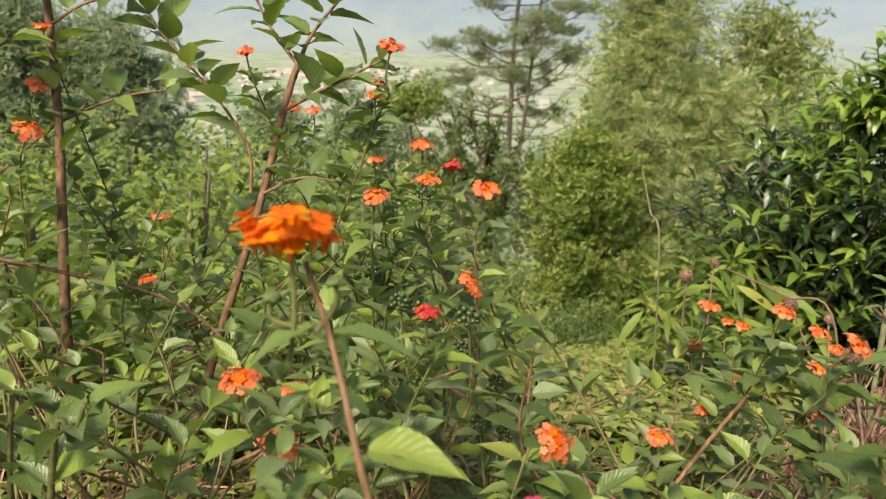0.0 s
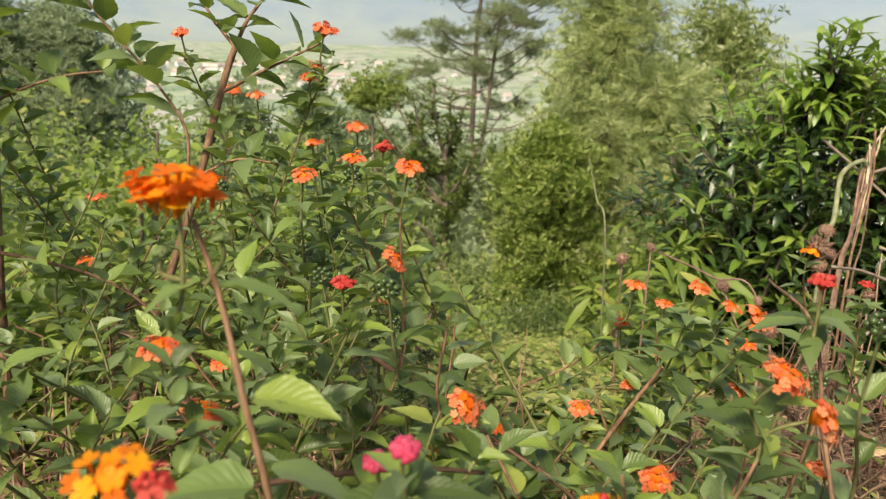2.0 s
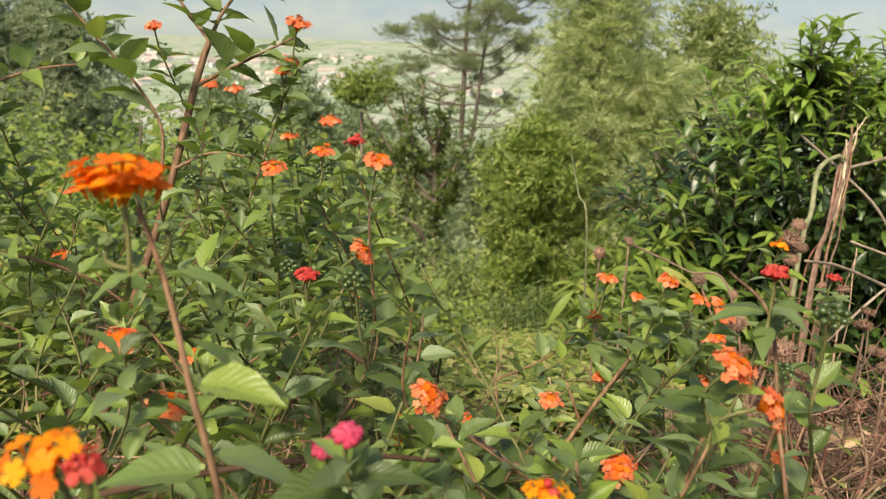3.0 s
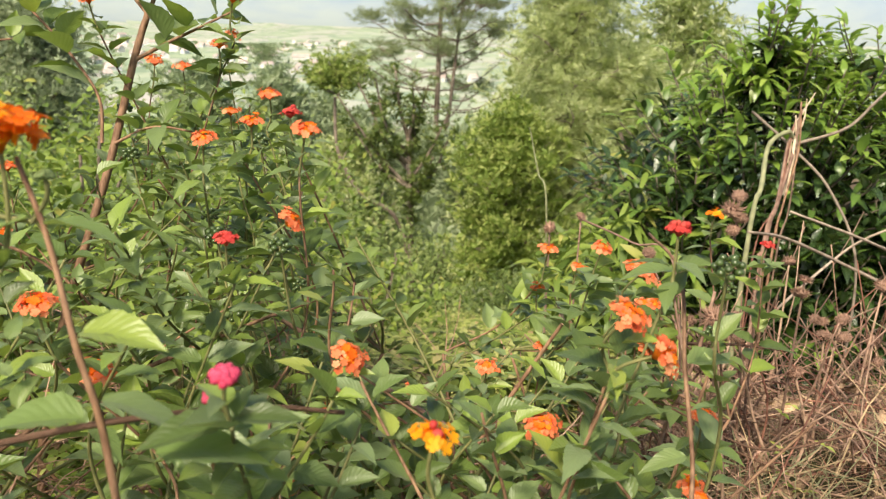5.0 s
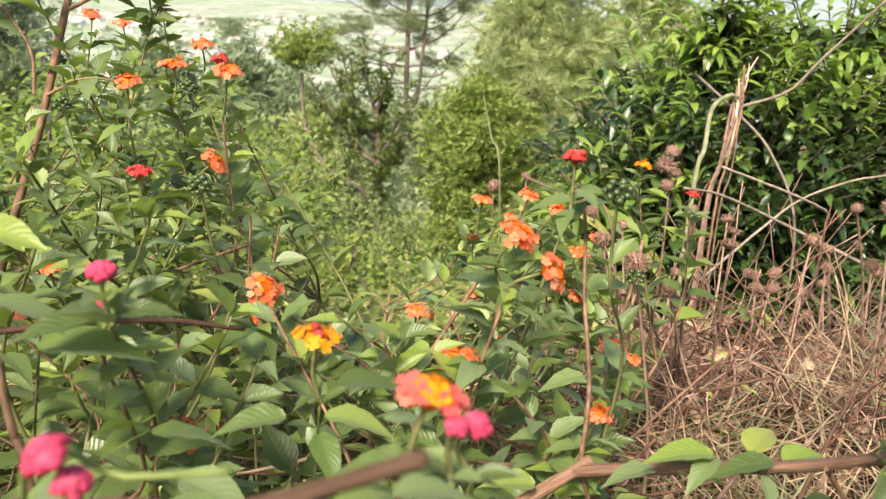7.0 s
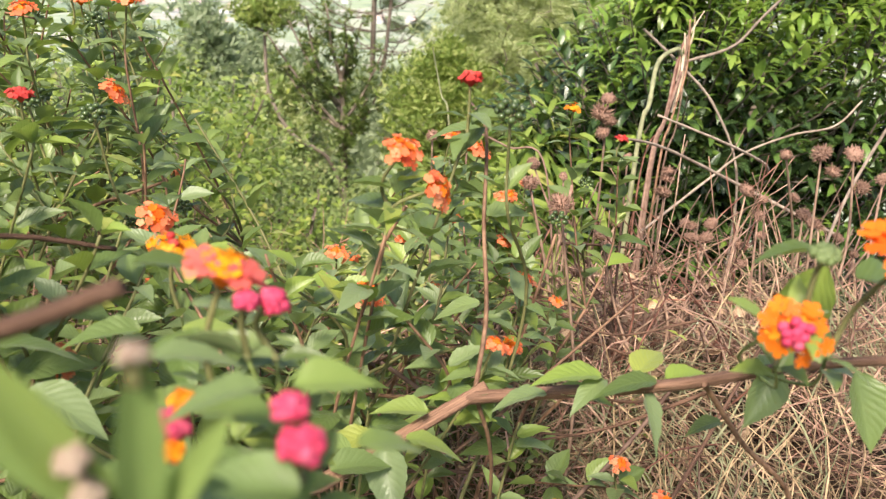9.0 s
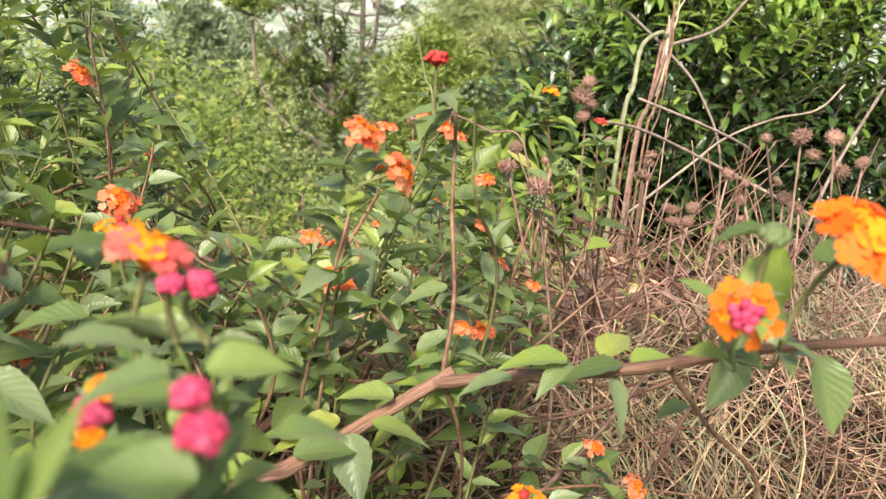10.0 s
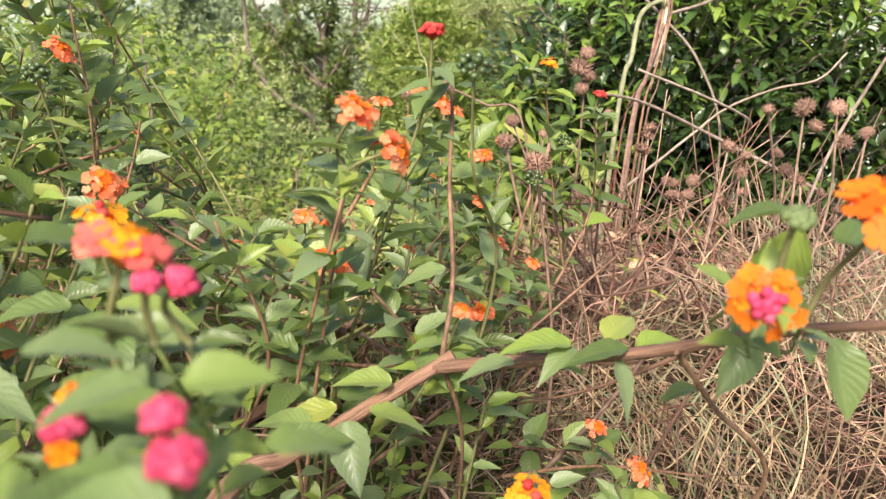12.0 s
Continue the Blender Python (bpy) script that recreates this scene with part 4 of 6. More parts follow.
# a cut brown stick that ends among the near leaves
woody(5, [(0.03, 0.12, 1.16), (0.060, 0.065, 1.343), (0.100, 0.050, 1.3655), (0.118, 0.0485, 1.3715), (0.1365, 0.0450, 1.3800)], 0.0019, 0.0015, BRANCH)
woody(5, [(0.02, 0.14, 1.20), (0.05, 0.085, 1.352), (0.075, 0.075, 1.357), (0.098, 0.070, 1.361)], 0.0010, 0.0008, FRESHSTEM)
# broad leaves low in front
for at, way, size in (((0.03, 0.20, 1.27), (-0.6, -0.4, -0.5), 0.048), ((0.05, 0.21, 1.26), (0.5, -0.5, -0.6), 0.048), ((0.04, 0.21, 1.28), (0.6, 0.4, -0.2), 0.042), ((0.10, 0.22, 1.28), (-0.6, -0.3, -0.1), 0.042), ((0.11, 0.22, 1.28), (0.7, -0.3, -0.1), 0.042), ((0.11, 0.225, 1.27), (0.1, -0.8, -0.4), 0.034), ((0.145, 0.11, 1.33), (-0.8, 0.1, -0.1), 0.034), ((0.145, 0.11, 1.325), (0.6, 0.5, -0.3), 0.030), ((0.13, 0.08, 1.315), (-0.7, -0.1, -0.2), 0.030), ((0.14, 0.07, 1.315), (0.5, 0.5, -0.1), 0.035), ((0.12, 0.12, 1.30), (0.2, 0.7, 0.1), 0.042), ((0.08, 0.14, 1.29), (-0.3, 0.6, 0.1), 0.042), ((0.16, 0.06, 1.31), (0.4, -0.2, -0.5), 0.035), ((0.15, 0.05, 1.32), (-0.7, 0.1, -0.2), 0.03)):
    SHRUBS[5].arching(at, way, size)
# leaves of a shoot close to the walker
for at, way, size in (((0.142, 0.047, 1.342), (0.9, 0.1, -0.2), 0.029), ((0.167, 0.032, 1.346), (-0.8, 0.2, -0.1), 0.029), ((0.131, 0.074, 1.349), (0.9, 0.3, 0.0), 0.026), ((0.159, 0.058, 1.351), (-0.9, 0.2, -0.2), 0.026), ((0.162, 0.058, 1.351), (0.8, 0.3, -0.2), 0.023), ((0.139, 0.077, 1.334), (0.8, -0.2, 0.0), 0.029), ((0.175, 0.059, 1.335), (0.7, 0.5, -0.3), 0.023), ((0.156, 0.033, 1.343), (-0.6, 0.6, 0.1), 0.029), ((0.118, 0.122, 1.351), (0.9, 0.1, 0.1), 0.026), ((0.132, 0.125, 1.337), (0.7, 0.4, -0.1), 0.023)):
    SHRUBS[5].arching(at, way, size)
woody(7, [(-0.30, 0.40, 0.78), (-0.215, 0.366, 1.254), (-0.199, 0.365, 1.284), (-0.188, 0.361, 1.308)], 0.0024, 0.0012, TWIG, 0.45, 0.016, 0.042)
woody(7, [(-0.30, 0.38, 0.78), (-0.255, 0.394, 1.243), (-0.243, 0.398, 1.293)], 0.0022, 0.0012, TWIG, 0.5, 0.016, 0.042)
for x, y, z in ((-0.10, 0.34, 1.17), (-0.03, 0.33, 1.18), (0.03, 0.36, 1.17), (-0.16, 0.38, 1.20), (0.09, 0.37, 1.14), (-0.06, 0.42, 1.22)):
    woody(2, [(0.05, 0.42, 0.76), (x * 0.6 + 0.02, y + 0.05, 1.0), (x, y, z - 0.05), (x - 0.004, y, z)], 0.0018, 0.0010, TWIG, 0.72, 0.022, 0.060)
# low leafy shoots at the foot of the straw
for x, y, z in ((0.36, 0.36, 1.035), (0.40, 0.40, 1.015), (0.44, 0.36, 1.02), (0.33, 0.33, 1.04)):
    woody(4, [(x - 0.03, y + 0.05, 0.80), (x - 0.015, y + 0.02, 0.93), (x, y, z)], 0.0013, 0.0008, TWIG, 0.55, 0.017, 0.040)
# dark cut stick and grey twigs that lie through the shrubs
woody(5, [(-0.10, 0.24, 1.30), (-0.03, 0.26, 1.305), (0.03, 0.28, 1.30), (0.07, 0.30, 1.285)], 0.0016, 0.0011, BRANCH)
woody(2, [(0.0, 0.62, 1.20), (0.10, 0.60, 1.135), (0.20, 0.56, 1.085), (0.27, 0.54, 1.04)], 0.003, 0.0022, DEADSTEM)
woody(3, [(0.216, 0.482, 1.106), (0.194, 0.484, 1.077), (0.151, 0.484, 1.034), (0.10, 0.48, 0.98), (0.06, 0.48, 0.74)], 0.0040, 0.0048, BRANCH)
woody(3, [(0.25, 0.56, 1.22), (0.22, 0.57, 1.16), (0.17, 0.56, 1.08), (0.12, 0.55, 0.98), (0.10, 0.55, 0.74)], 0.0017, 0.0026, STEM)
woody(4, [(0.50, 0.47, 1.10), (0.44, 0.45, 1.03), (0.35, 0.41, 0.97), (0.26, 0.38, 0.9)], 0.0017, 0.0024, DEADSTEM)


def fill(shrub, count, spread, drop, leaf=0.05, gap=0.024, keep=lambda x, y: True, low=0.55):
    """Leafy shoots without flowers that close the shrub."""
    s = SHRUBS[shrub]
    made = tries = 0
    while made < count and tries < count * 20:
        tries += 1
        x, y = s.base.x + rng.gauss(0, spread), s.base.y + rng.gauss(0, spread)
        if y < 0.27 or not keep(x, y):
            continue
        z = top_of(x, y) - rng.random() ** 1.7 * drop - 0.02
        if z < 0.85:
            continue
        made += 1
        tip = Vector((x, y, z))
        foot = s.joint(tip)
        mid = foot.lerp(tip, 0.6) + Vector((rng.uniform(-0.06, 0.06), rng.uniform(-0.05, 0.05), -0.02))
        line = smooth_line([foot, mid, tip], 10)
        s.stems.append((line, 0.0016, 0.0008, TWIG if rng.random() < 0.7 else STEM))
        s.leafy_line(line, low, gap, leaf)


def glade(x, y):
    """The open strip of the slope between the shrubs."""
    return 0.02 < x / y < 0.34


fill(0, 30, 0.20, 0.26, 0.034, 0.015, low=0.36)
fill(1, 30, 0.17, 0.24, 0.032, 0.015, low=0.36)
fill(2, 8, 0.13, 0.26, 0.031, 0.017, keep=lambda x, y: not glade(x, y) and x < 0.2)
fill(4, 28, 0.10, 0.24, 0.030, 0.015, keep=lambda x, y: 0.24 < x < 0.07 + 0.5 * y and not glade(x, y))
fill(5, 2, 0.10, 0.30, 0.034, 0.022, keep=lambda x, y: x < 0.05)
fill(2, 34, 0.16, 0.12, 0.032, 0.014, keep=lambda x, y: y < 0.66 and 0.04 < x < 0.06 + 0.48 * y)
fill(7, 18, 0.18, 0.26, 0.035, 0.016)
fill(8, 34, 0.11, 0.20, 0.031, 0.015, low=0.36, keep=lambda x, y: y > 0.48 and not glade(x, y))
# bare brown twigs that cross through the shrubs
for i in range(70):
    s = SHRUBS[rng.choice((0, 1, 1, 2, 3, 4, 7))]
    p = s.base + Vector((rng.gauss(0, 0.15), rng.gauss(0, 0.12), rng.uniform(0.18, 0.40)))
    if p.y < 0.3:
        continue
    d = Vector((rng.gauss(0, 1), rng.gauss(0, 0.5), rng.gauss(0.05, 0.25))).normalized() * rng.uniform(0.08, 0.22)
    s.stems.append((smooth_line([p, p + d * 0.5 + Vector((0, 0, rng.gauss(0, 0.012))), p + d], 5), rng.uniform(0.0010, 0.0022), 0.0008, rng.choice((STEM, BRANCH))))
for s in SHRUBS:
    s.finish(LEAF_MESHES, LEAF_SHAPES[0], LANTANA)

# ---- thicket, groundcover, bushes, trees ----


LEAF_CACHE = {}


def leaf_mesh_of(mat, shape):
    key = (mat.name, id(shape))
    if key not in LEAF_CACHE:
        V, F, U = shape or SMALL_LEAF
        LEAF_CACHE[key] = raw_mesh("shrub_leaf", V, F, mat, U)
    return LEAF_CACHE[key]


def mid_shrub(x, y, top, wide, leaf=0.05, count=900, mat=THICKET, label="leafy green wild shrub on the slope", shape=None):
    """A wild shrub: stems from the ground and clumps of leaves at their ends."""
    z0 = height(x, y)
    # farther shrubs take the leaf copy with haze in its colour
    mat = HAZE_GREYED if mat is THICKET and y > 5.5 else mat
    ob = thing("wild_shrub", (x, y, z0 - 0.05), label, "shrub", "wild shrubs on the slope")
    tall = top - z0
    lines, poses = [], []
    tips = []
    for i in range(26):
        a, r = rng.uniform(0, 6.28), wide * math.sqrt(rng.random())
        h = tall * (1 - 0.45 * (r / wide) ** 2) * rng.uniform(0.55, 1.02)
        tip = Vector((x + r * math.cos(a), y + r * math.sin(a), z0 + h))
        mid = Vector((x + 0.45 * r * math.cos(a), y + 0.45 * r * math.sin(a), z0 + h * 0.55))
        line = smooth_line([Vector((x, y, z0 - 0.05)), mid, tip], 4)
        lines.append((line, 0.012 * tall, 0.004))
        tips.append((line, tip))
    for i in range(count):
        line, tip = tips[i % len(tips)]
        k = rng.random() ** 0.5
        p = line[min(len(line) - 1, int(3 + k * (len(line) - 3)))] + Vector((rng.gauss(0, 0.3), rng.gauss(0, 0.3), rng.gauss(0, 0.22))) * wide * 0.42
        way = Vector((rng.gauss(0, 1), rng.gauss(0, 1), rng.gauss(-0.1, 0.5)))
        poses.append(leaf_pose(p, way, (rng.gauss(0, 0.4), rng.gauss(0, 0.4) - 0.2, 1), leaf * rng.uniform(0.6, 1.3)))
    for line in lines[:6]:
        part("stem", tubes("stem", [line], BARK, 5), ob)
    own = 150 if y < 2.3 else 0
    for m in poses[:own]:
        part("leaf", leaf_mesh_of(mat, shape), ob, m)
    part("foliage", scatter("foliage", shape or SMALL_LEAF, poses[own:], mat), ob, None, "", "stuff")


def sight_top(x, y):
    """How high the thicket stands as the slope falls away."""
    f = x / y
    k = 0.085 if f < -0.2 else 0.105 if f < -0.09 else 0.105 + (f + 0.09) * 1.6 if f < 0.03 else 0.30
    return 1.49 - k * y


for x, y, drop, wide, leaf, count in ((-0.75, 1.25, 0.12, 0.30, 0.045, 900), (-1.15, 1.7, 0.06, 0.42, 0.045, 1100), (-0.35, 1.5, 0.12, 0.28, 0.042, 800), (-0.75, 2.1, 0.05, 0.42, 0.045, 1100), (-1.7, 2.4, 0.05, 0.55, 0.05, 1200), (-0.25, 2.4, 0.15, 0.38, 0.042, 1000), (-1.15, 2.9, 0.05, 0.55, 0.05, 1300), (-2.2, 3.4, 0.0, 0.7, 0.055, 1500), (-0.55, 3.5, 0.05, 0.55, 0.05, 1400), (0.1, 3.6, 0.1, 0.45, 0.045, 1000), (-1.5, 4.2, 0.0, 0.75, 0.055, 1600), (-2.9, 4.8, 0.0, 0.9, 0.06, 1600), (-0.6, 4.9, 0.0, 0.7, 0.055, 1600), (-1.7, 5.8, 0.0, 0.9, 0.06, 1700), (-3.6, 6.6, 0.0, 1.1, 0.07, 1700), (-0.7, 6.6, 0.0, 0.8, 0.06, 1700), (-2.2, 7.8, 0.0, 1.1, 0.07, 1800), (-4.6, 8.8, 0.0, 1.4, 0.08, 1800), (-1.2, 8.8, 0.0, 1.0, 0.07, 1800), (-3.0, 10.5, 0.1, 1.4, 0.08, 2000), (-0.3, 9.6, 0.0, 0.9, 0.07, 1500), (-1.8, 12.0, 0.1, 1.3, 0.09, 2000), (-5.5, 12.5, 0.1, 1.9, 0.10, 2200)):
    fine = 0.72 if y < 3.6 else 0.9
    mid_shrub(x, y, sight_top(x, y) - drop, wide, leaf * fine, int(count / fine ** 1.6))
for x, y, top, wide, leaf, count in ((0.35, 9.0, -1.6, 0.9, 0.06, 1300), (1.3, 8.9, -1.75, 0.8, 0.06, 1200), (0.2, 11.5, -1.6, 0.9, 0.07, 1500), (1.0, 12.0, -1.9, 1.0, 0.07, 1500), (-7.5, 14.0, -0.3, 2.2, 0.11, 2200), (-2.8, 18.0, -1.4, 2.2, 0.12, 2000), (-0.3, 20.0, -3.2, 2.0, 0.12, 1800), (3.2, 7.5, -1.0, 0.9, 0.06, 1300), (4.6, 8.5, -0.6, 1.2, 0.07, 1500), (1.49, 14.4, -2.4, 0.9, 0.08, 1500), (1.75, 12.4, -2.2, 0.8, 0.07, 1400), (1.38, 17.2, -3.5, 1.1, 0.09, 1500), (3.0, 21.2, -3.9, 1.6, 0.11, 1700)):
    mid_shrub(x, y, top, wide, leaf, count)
mid_shrub(1.55, 7.5, -1.10, 0.50, 0.085, 2400, DARKTREE, "dark narrow-leaved clump at the edge of the clearing", leaf_shape(4, 1, 0.16, 0.7, 0.9, 0.35, 0.2))
LANCE = leaf_shape(5, 1, 0.20, 0.7, 0.9, 0.40, 0.25)
for x, y, top in ((0.66, 1.75, 1.02), (0.82, 2.1, 1.06), (0.95, 1.95, 1.04), (1.05, 2.7, 0.98)):
    mid_shrub(x, y, top, 0.24, 0.095, 460, THICKET, "slender shrub with long arching leaves beside the dark bush", LANCE)


def strip_shape(n, wide, bend):
    V, F, U = [], [], []
    for i in range(n + 1):
        s = i / n
        w = wide * (1 - 0.7 * s)
        x = bend * math.sin(s * 3.0)
        z = 0.10 * math.sin(s * math.pi) * abs(bend) * 6
        V += [(x - w, s, z), (x + w, s, z + w * 0.8)]
        U += [(0, s), (1, s)]
    for i in range(n):
        F.append((2 * i, 2 * i + 1, 2 * i + 3, 2 * i + 2))
    return np.array(V), np.array(F), np.array(U)


def groundcover():
    poses = []
    while len(poses) < 120000:
        y = 1.0 + 15 * rng.random() ** 1.9
        x = rng.uniform(-0.35, 0.55) * y + rng.uniform(-0.3, 0.3)
        if y < 1.5 and x > 0.45:
            continue
        dens = noise.noise((x * 1.3, y * 1.3, 3.1))
        if dens < -0.32 or abs(x / y - 0.1) + 0.12 * noise.noise((x * 2, y * 2, 1.5)) > 0.43:
            continue
        z = height(x, y) + 0.22 * max(0, dens + 0.3) + rng.uniform(0, 0.14) + 0.06 * noise.noise((x * 6, y * 6, 8.0))
        turn = rng.uniform(0, 6.28)
        for k in range(3):
            a = turn + k * 2.1 + rng.uniform(-0.3, 0.3)
            way = (math.cos(a), math.sin(a), rng.uniform(-0.1, 0.6))
            poses.append(leaf_pose((x, y, z), way, (0, 0, 1), rng.uniform(0.012, 0.026) * (1 + 0.12 * y)))
    ob = part("groundcover", scatter("groundcover", leaf_shape(2, 1, 0.62, 0.7, 0.9, 0.3, 0.3), poses, GROUNDLEAF), None)
    tagged(ob, "pale green low plants covering the slope", "groundcover", "", "stuff")


groundcover()


def undergrowth():
    """Small leaves and thin dry stems on the ground between the shrubs."""
    poses, dry = [], []
    while len(poses) < 90000:
        x, y = rng.uniform(-1.7, 0.6), rng.uniform(0.1, 2.7)
        if math.hypot((x + 0.35) / 1.15, (y - 1.25) / 1.2) + 0.3 * noise.noise((x * 2.5, y * 2.5, 4.4)) + rng.gauss(0, 0.06) > 1:
            continue
        edge = 0.30 + 0.1 * noise.noise((x * 4, y * 4, 2.0))
        if (x > edge and (y > 0.8 or rng.random() > 0.5)) or (x > 0.2 and y < 0.8 and noise.noise((x * 8, y * 8, 3.3)) < 0.1) or noise.noise((x * 3.5, y * 3.5, 7.7)) < -0.25:
            continue
        z = height(x, y) + rng.random() ** 1.5 * (0.36 if x < 0.02 * y else 0.22)
        a = rng.uniform(0, 6.28)
        for k in range(2):
            poses.append(leaf_pose((x, y, z), (math.cos(a + k * 3), math.sin(a + k * 3), rng.uniform(-0.1, 0.5)), (rng.gauss(0, 0.3), rng.gauss(0, 0.3), 1), rng.uniform(0.016, 0.032) * (0.55 if y < 0.85 else 0.8)))
        if rng.random() < (0.45 if y < 0.85 else 0.22):
            dry.append(leaf_pose((x, y, z), (math.cos(a), math.sin(a), rng.gauss(0.2, 0.4)), (0, 0, 1), rng.uniform(0.08, 0.22)))
    ob = thing("undergrowth", (0, 0.8, 0.72), "small green leaves and dry stems under the shrubs", "undergrowth", "", "stuff")
    for k, mat in enumerate((THICKET, GROUNDLEAF)):
        part("small_foliage", scatter("small_foliage", SMALL_LEAF, poses[k::2], mat), ob, None, "", "stuff")
    part("dry_grass", scatter("dry_grass", strip_shape(4, 0.006, 0.09), dry, STRAW), ob, None, "", "stuff")
    for name, mat, count in (("pale_twig_litter", PALESTEM, 130), ("brown_twig_litter", STEM, 90)):
        lines = []
        for i in range(count):
            p = Vector((rng.uniform(-0.35, 0.36), rng.uniform(0.34, 0.80), 0.0))
            p.z = rng.uniform(0.86, 1.16 - 0.15 * p.y)
            a, L = rng.uniform(0, 6.28), rng.uniform(0.05, 0.16)
            d = Vector((math.cos(a), math.sin(a), rng.gauss(0, 0.25))) * L
            r = rng.uniform(0.0007, 0.0018)
            lines.append((smooth_line([p, p + d * 0.5 + Vector((rng.gauss(0, 0.012), rng.gauss(0, 0.012), rng.gauss(0, 0.01))), p + d], 4), r, r * 0.6))
        part(name, tubes(name, lines, mat, 5, 0.08), ob, None, "", "stuff")


undergrowth()

TEA_SHAPES = [leaf_shape(7, 1, 0.40, 0.75, 0.9, 0.38, 0.45, 0.0, 0.0, 0.06), leaf_shape(7, 1, 0.37, 0.75, 0.9, 0.70, 0.35, 0.0, 0.0, 0.06, 0.3), leaf_shape(7, 1, 0.39, 0.75, 0.9, 0.20, 0.55, 0.0, 0.0, 0.06, -0.3)]


def tea_bush():
    base = Vector((1.55, 2.45, height(1.55, 2.45)))
    ob = thing("tea_bush", base, "dense dark glossy evergreen bush with bright young shoots", "bush")
    lobes = (((1.38, 2.35, 0.95), (0.64, 0.72, 0.52), 230), ((2.05, 2.45, 0.98), (0.75, 0.75, 0.54), 220), ((1.02, 2.05, 0.72), (0.34, 0.34, 0.42), 80), ((1.30, 1.95, 0.60), (0.45, 0.35, 0.42), 80), ((1.75, 1.95, 0.75), (0.5, 0.35, 0.45), 90), ((1.45, 2.35, 0.95), (0.50, 0.58, 0.42), 140), ((2.0, 2.4, 0.98), (0.6, 0.6, 0.44), 120), ((1.28, 2.25, 1.36), (0.20, 0.18, 0.20), 30), ((1.75, 2.3, 1.38), (0.42, 0.3, 0.17), 60))
    old, young, twigs = [], [], []
    for c, r, n in lobes:
        for i in range(n):
            d = unit((rng.gauss(0, 1), rng.gauss(0, 1) - 0.35, rng.gauss(0, 1) + 0.25))
            k = rng.uniform(0.72, 1.03)
            tip = Vector((c[0] + d.x * r[0] * k, c[1] + d.y * r[1] * k, c[2] + d.z * r[2] * k))
            grow = unit(d + Vector((0, 0, 0.7)))
            start = tip - grow * 0.16 - d * 0.1
            line = smooth_line([start, tip - grow * 0.06, tip], 4)
            twigs.append((line, 0.0035, 0.0015))
            fresh = (tip.z > 1.12 and d.z > 0.35 and rng.random() < 0.5) or (tip.z > 1.24 and rng.random() < 0.93) or rng.random() < (0.16 if tip.x < 1.1 else 0.06)
            x, y = grow.orthogonal().normalized(), None
            y = grow.cross(x)
            m = rng.randint(10, 14)
            for j in range(m):
                a = j * TURN + i
                f = j / m
                way = (x * math.cos(a) + y * math.sin(a)) * (1 - 0.55 * f) + grow * (0.35 + 0.9 * f)
                p = line[0].lerp(tip, 0.25 + 0.75 * f)
                size = rng.uniform(0.058, 0.088) * (1 - 0.25 * f)
                (young if fresh and f > (0.22 if tip.z > 1.24 else 0.5) else old).append(leaf_pose(p, way, (0, 0, 1), size))
    for k in range(7):
        a = k * 0.9
        line = smooth_line([base + Vector((0.06 * math.cos(a), 0.06 * math.sin(a), -0.05)), base + Vector((0.3 * math.cos(a), 0.3 * math.sin(a), 0.45)), base + Vector((0.62 * math.cos(a), 0.55 * math.sin(a), 0.95))], 6)
        part("trunk", tubes("trunk", [(line, 0.022, 0.008)], BARK, 7, 0.05), ob)
    part("twig_mass", tubes("twig_mass", twigs, BARK, 4), ob, None, "", "stuff")
    rng.shuffle(old), rng.shuffle(young)
    meshes = [raw_mesh("tea_leaf", V, F, TEA, U) for V, F, U in TEA_SHAPES]
    fresh_mesh = raw_mesh("young_leaf", *TEA_SHAPES[0][:2], TEA_YOUNG, TEA_SHAPES[0][2])
    for i, m in enumerate(old[:200]):
        part("leaf", meshes[i % 3], ob, m)
    for m in young[:100]:
        part("young_leaf", fresh_mesh, ob, m, "bright yellow-green young leaf")
    third = len(old[200:]) // 3
    for i in range(3):
        part("foliage", scatter("foliage", TEA_SHAPES[i], old[200 + i * third : 200 + (i + 1) * third], TEA), ob, None, "", "stuff")
    part("young_foliage", scatter("young_foliage", TEA_SHAPES[1], young[100:], TEA_YOUNG), ob, None, "bright yellow-green young leaves", "stuff")


tea_bush()


def tuft_shape(n=14, wide=0.035, up=0.5):
    V, F, U = [], [], []
    r2 = random.Random(5)
    for i in range(n):
        a = i * TURN
        d = unit((math.cos(a) * r2.uniform(0.4, 1), math.sin(a) * r2.uniform(0.4, 1), up + r2.uniform(-0.4, 0.4)))
        s = d.orthogonal().normalized() * wide
        b = len(V)
        V += [s * 0.5, d * 0.5 + s, d, d * 0.5 - s]
        U += [(0.5, 0), (0.6, 0.5), (0.5, 1), (0.4, 0.5)]
        F.append((b, b + 1, b + 2, b + 3))
    return np.array([tuple(v) for v in V]), np.array(F), np.array(U)


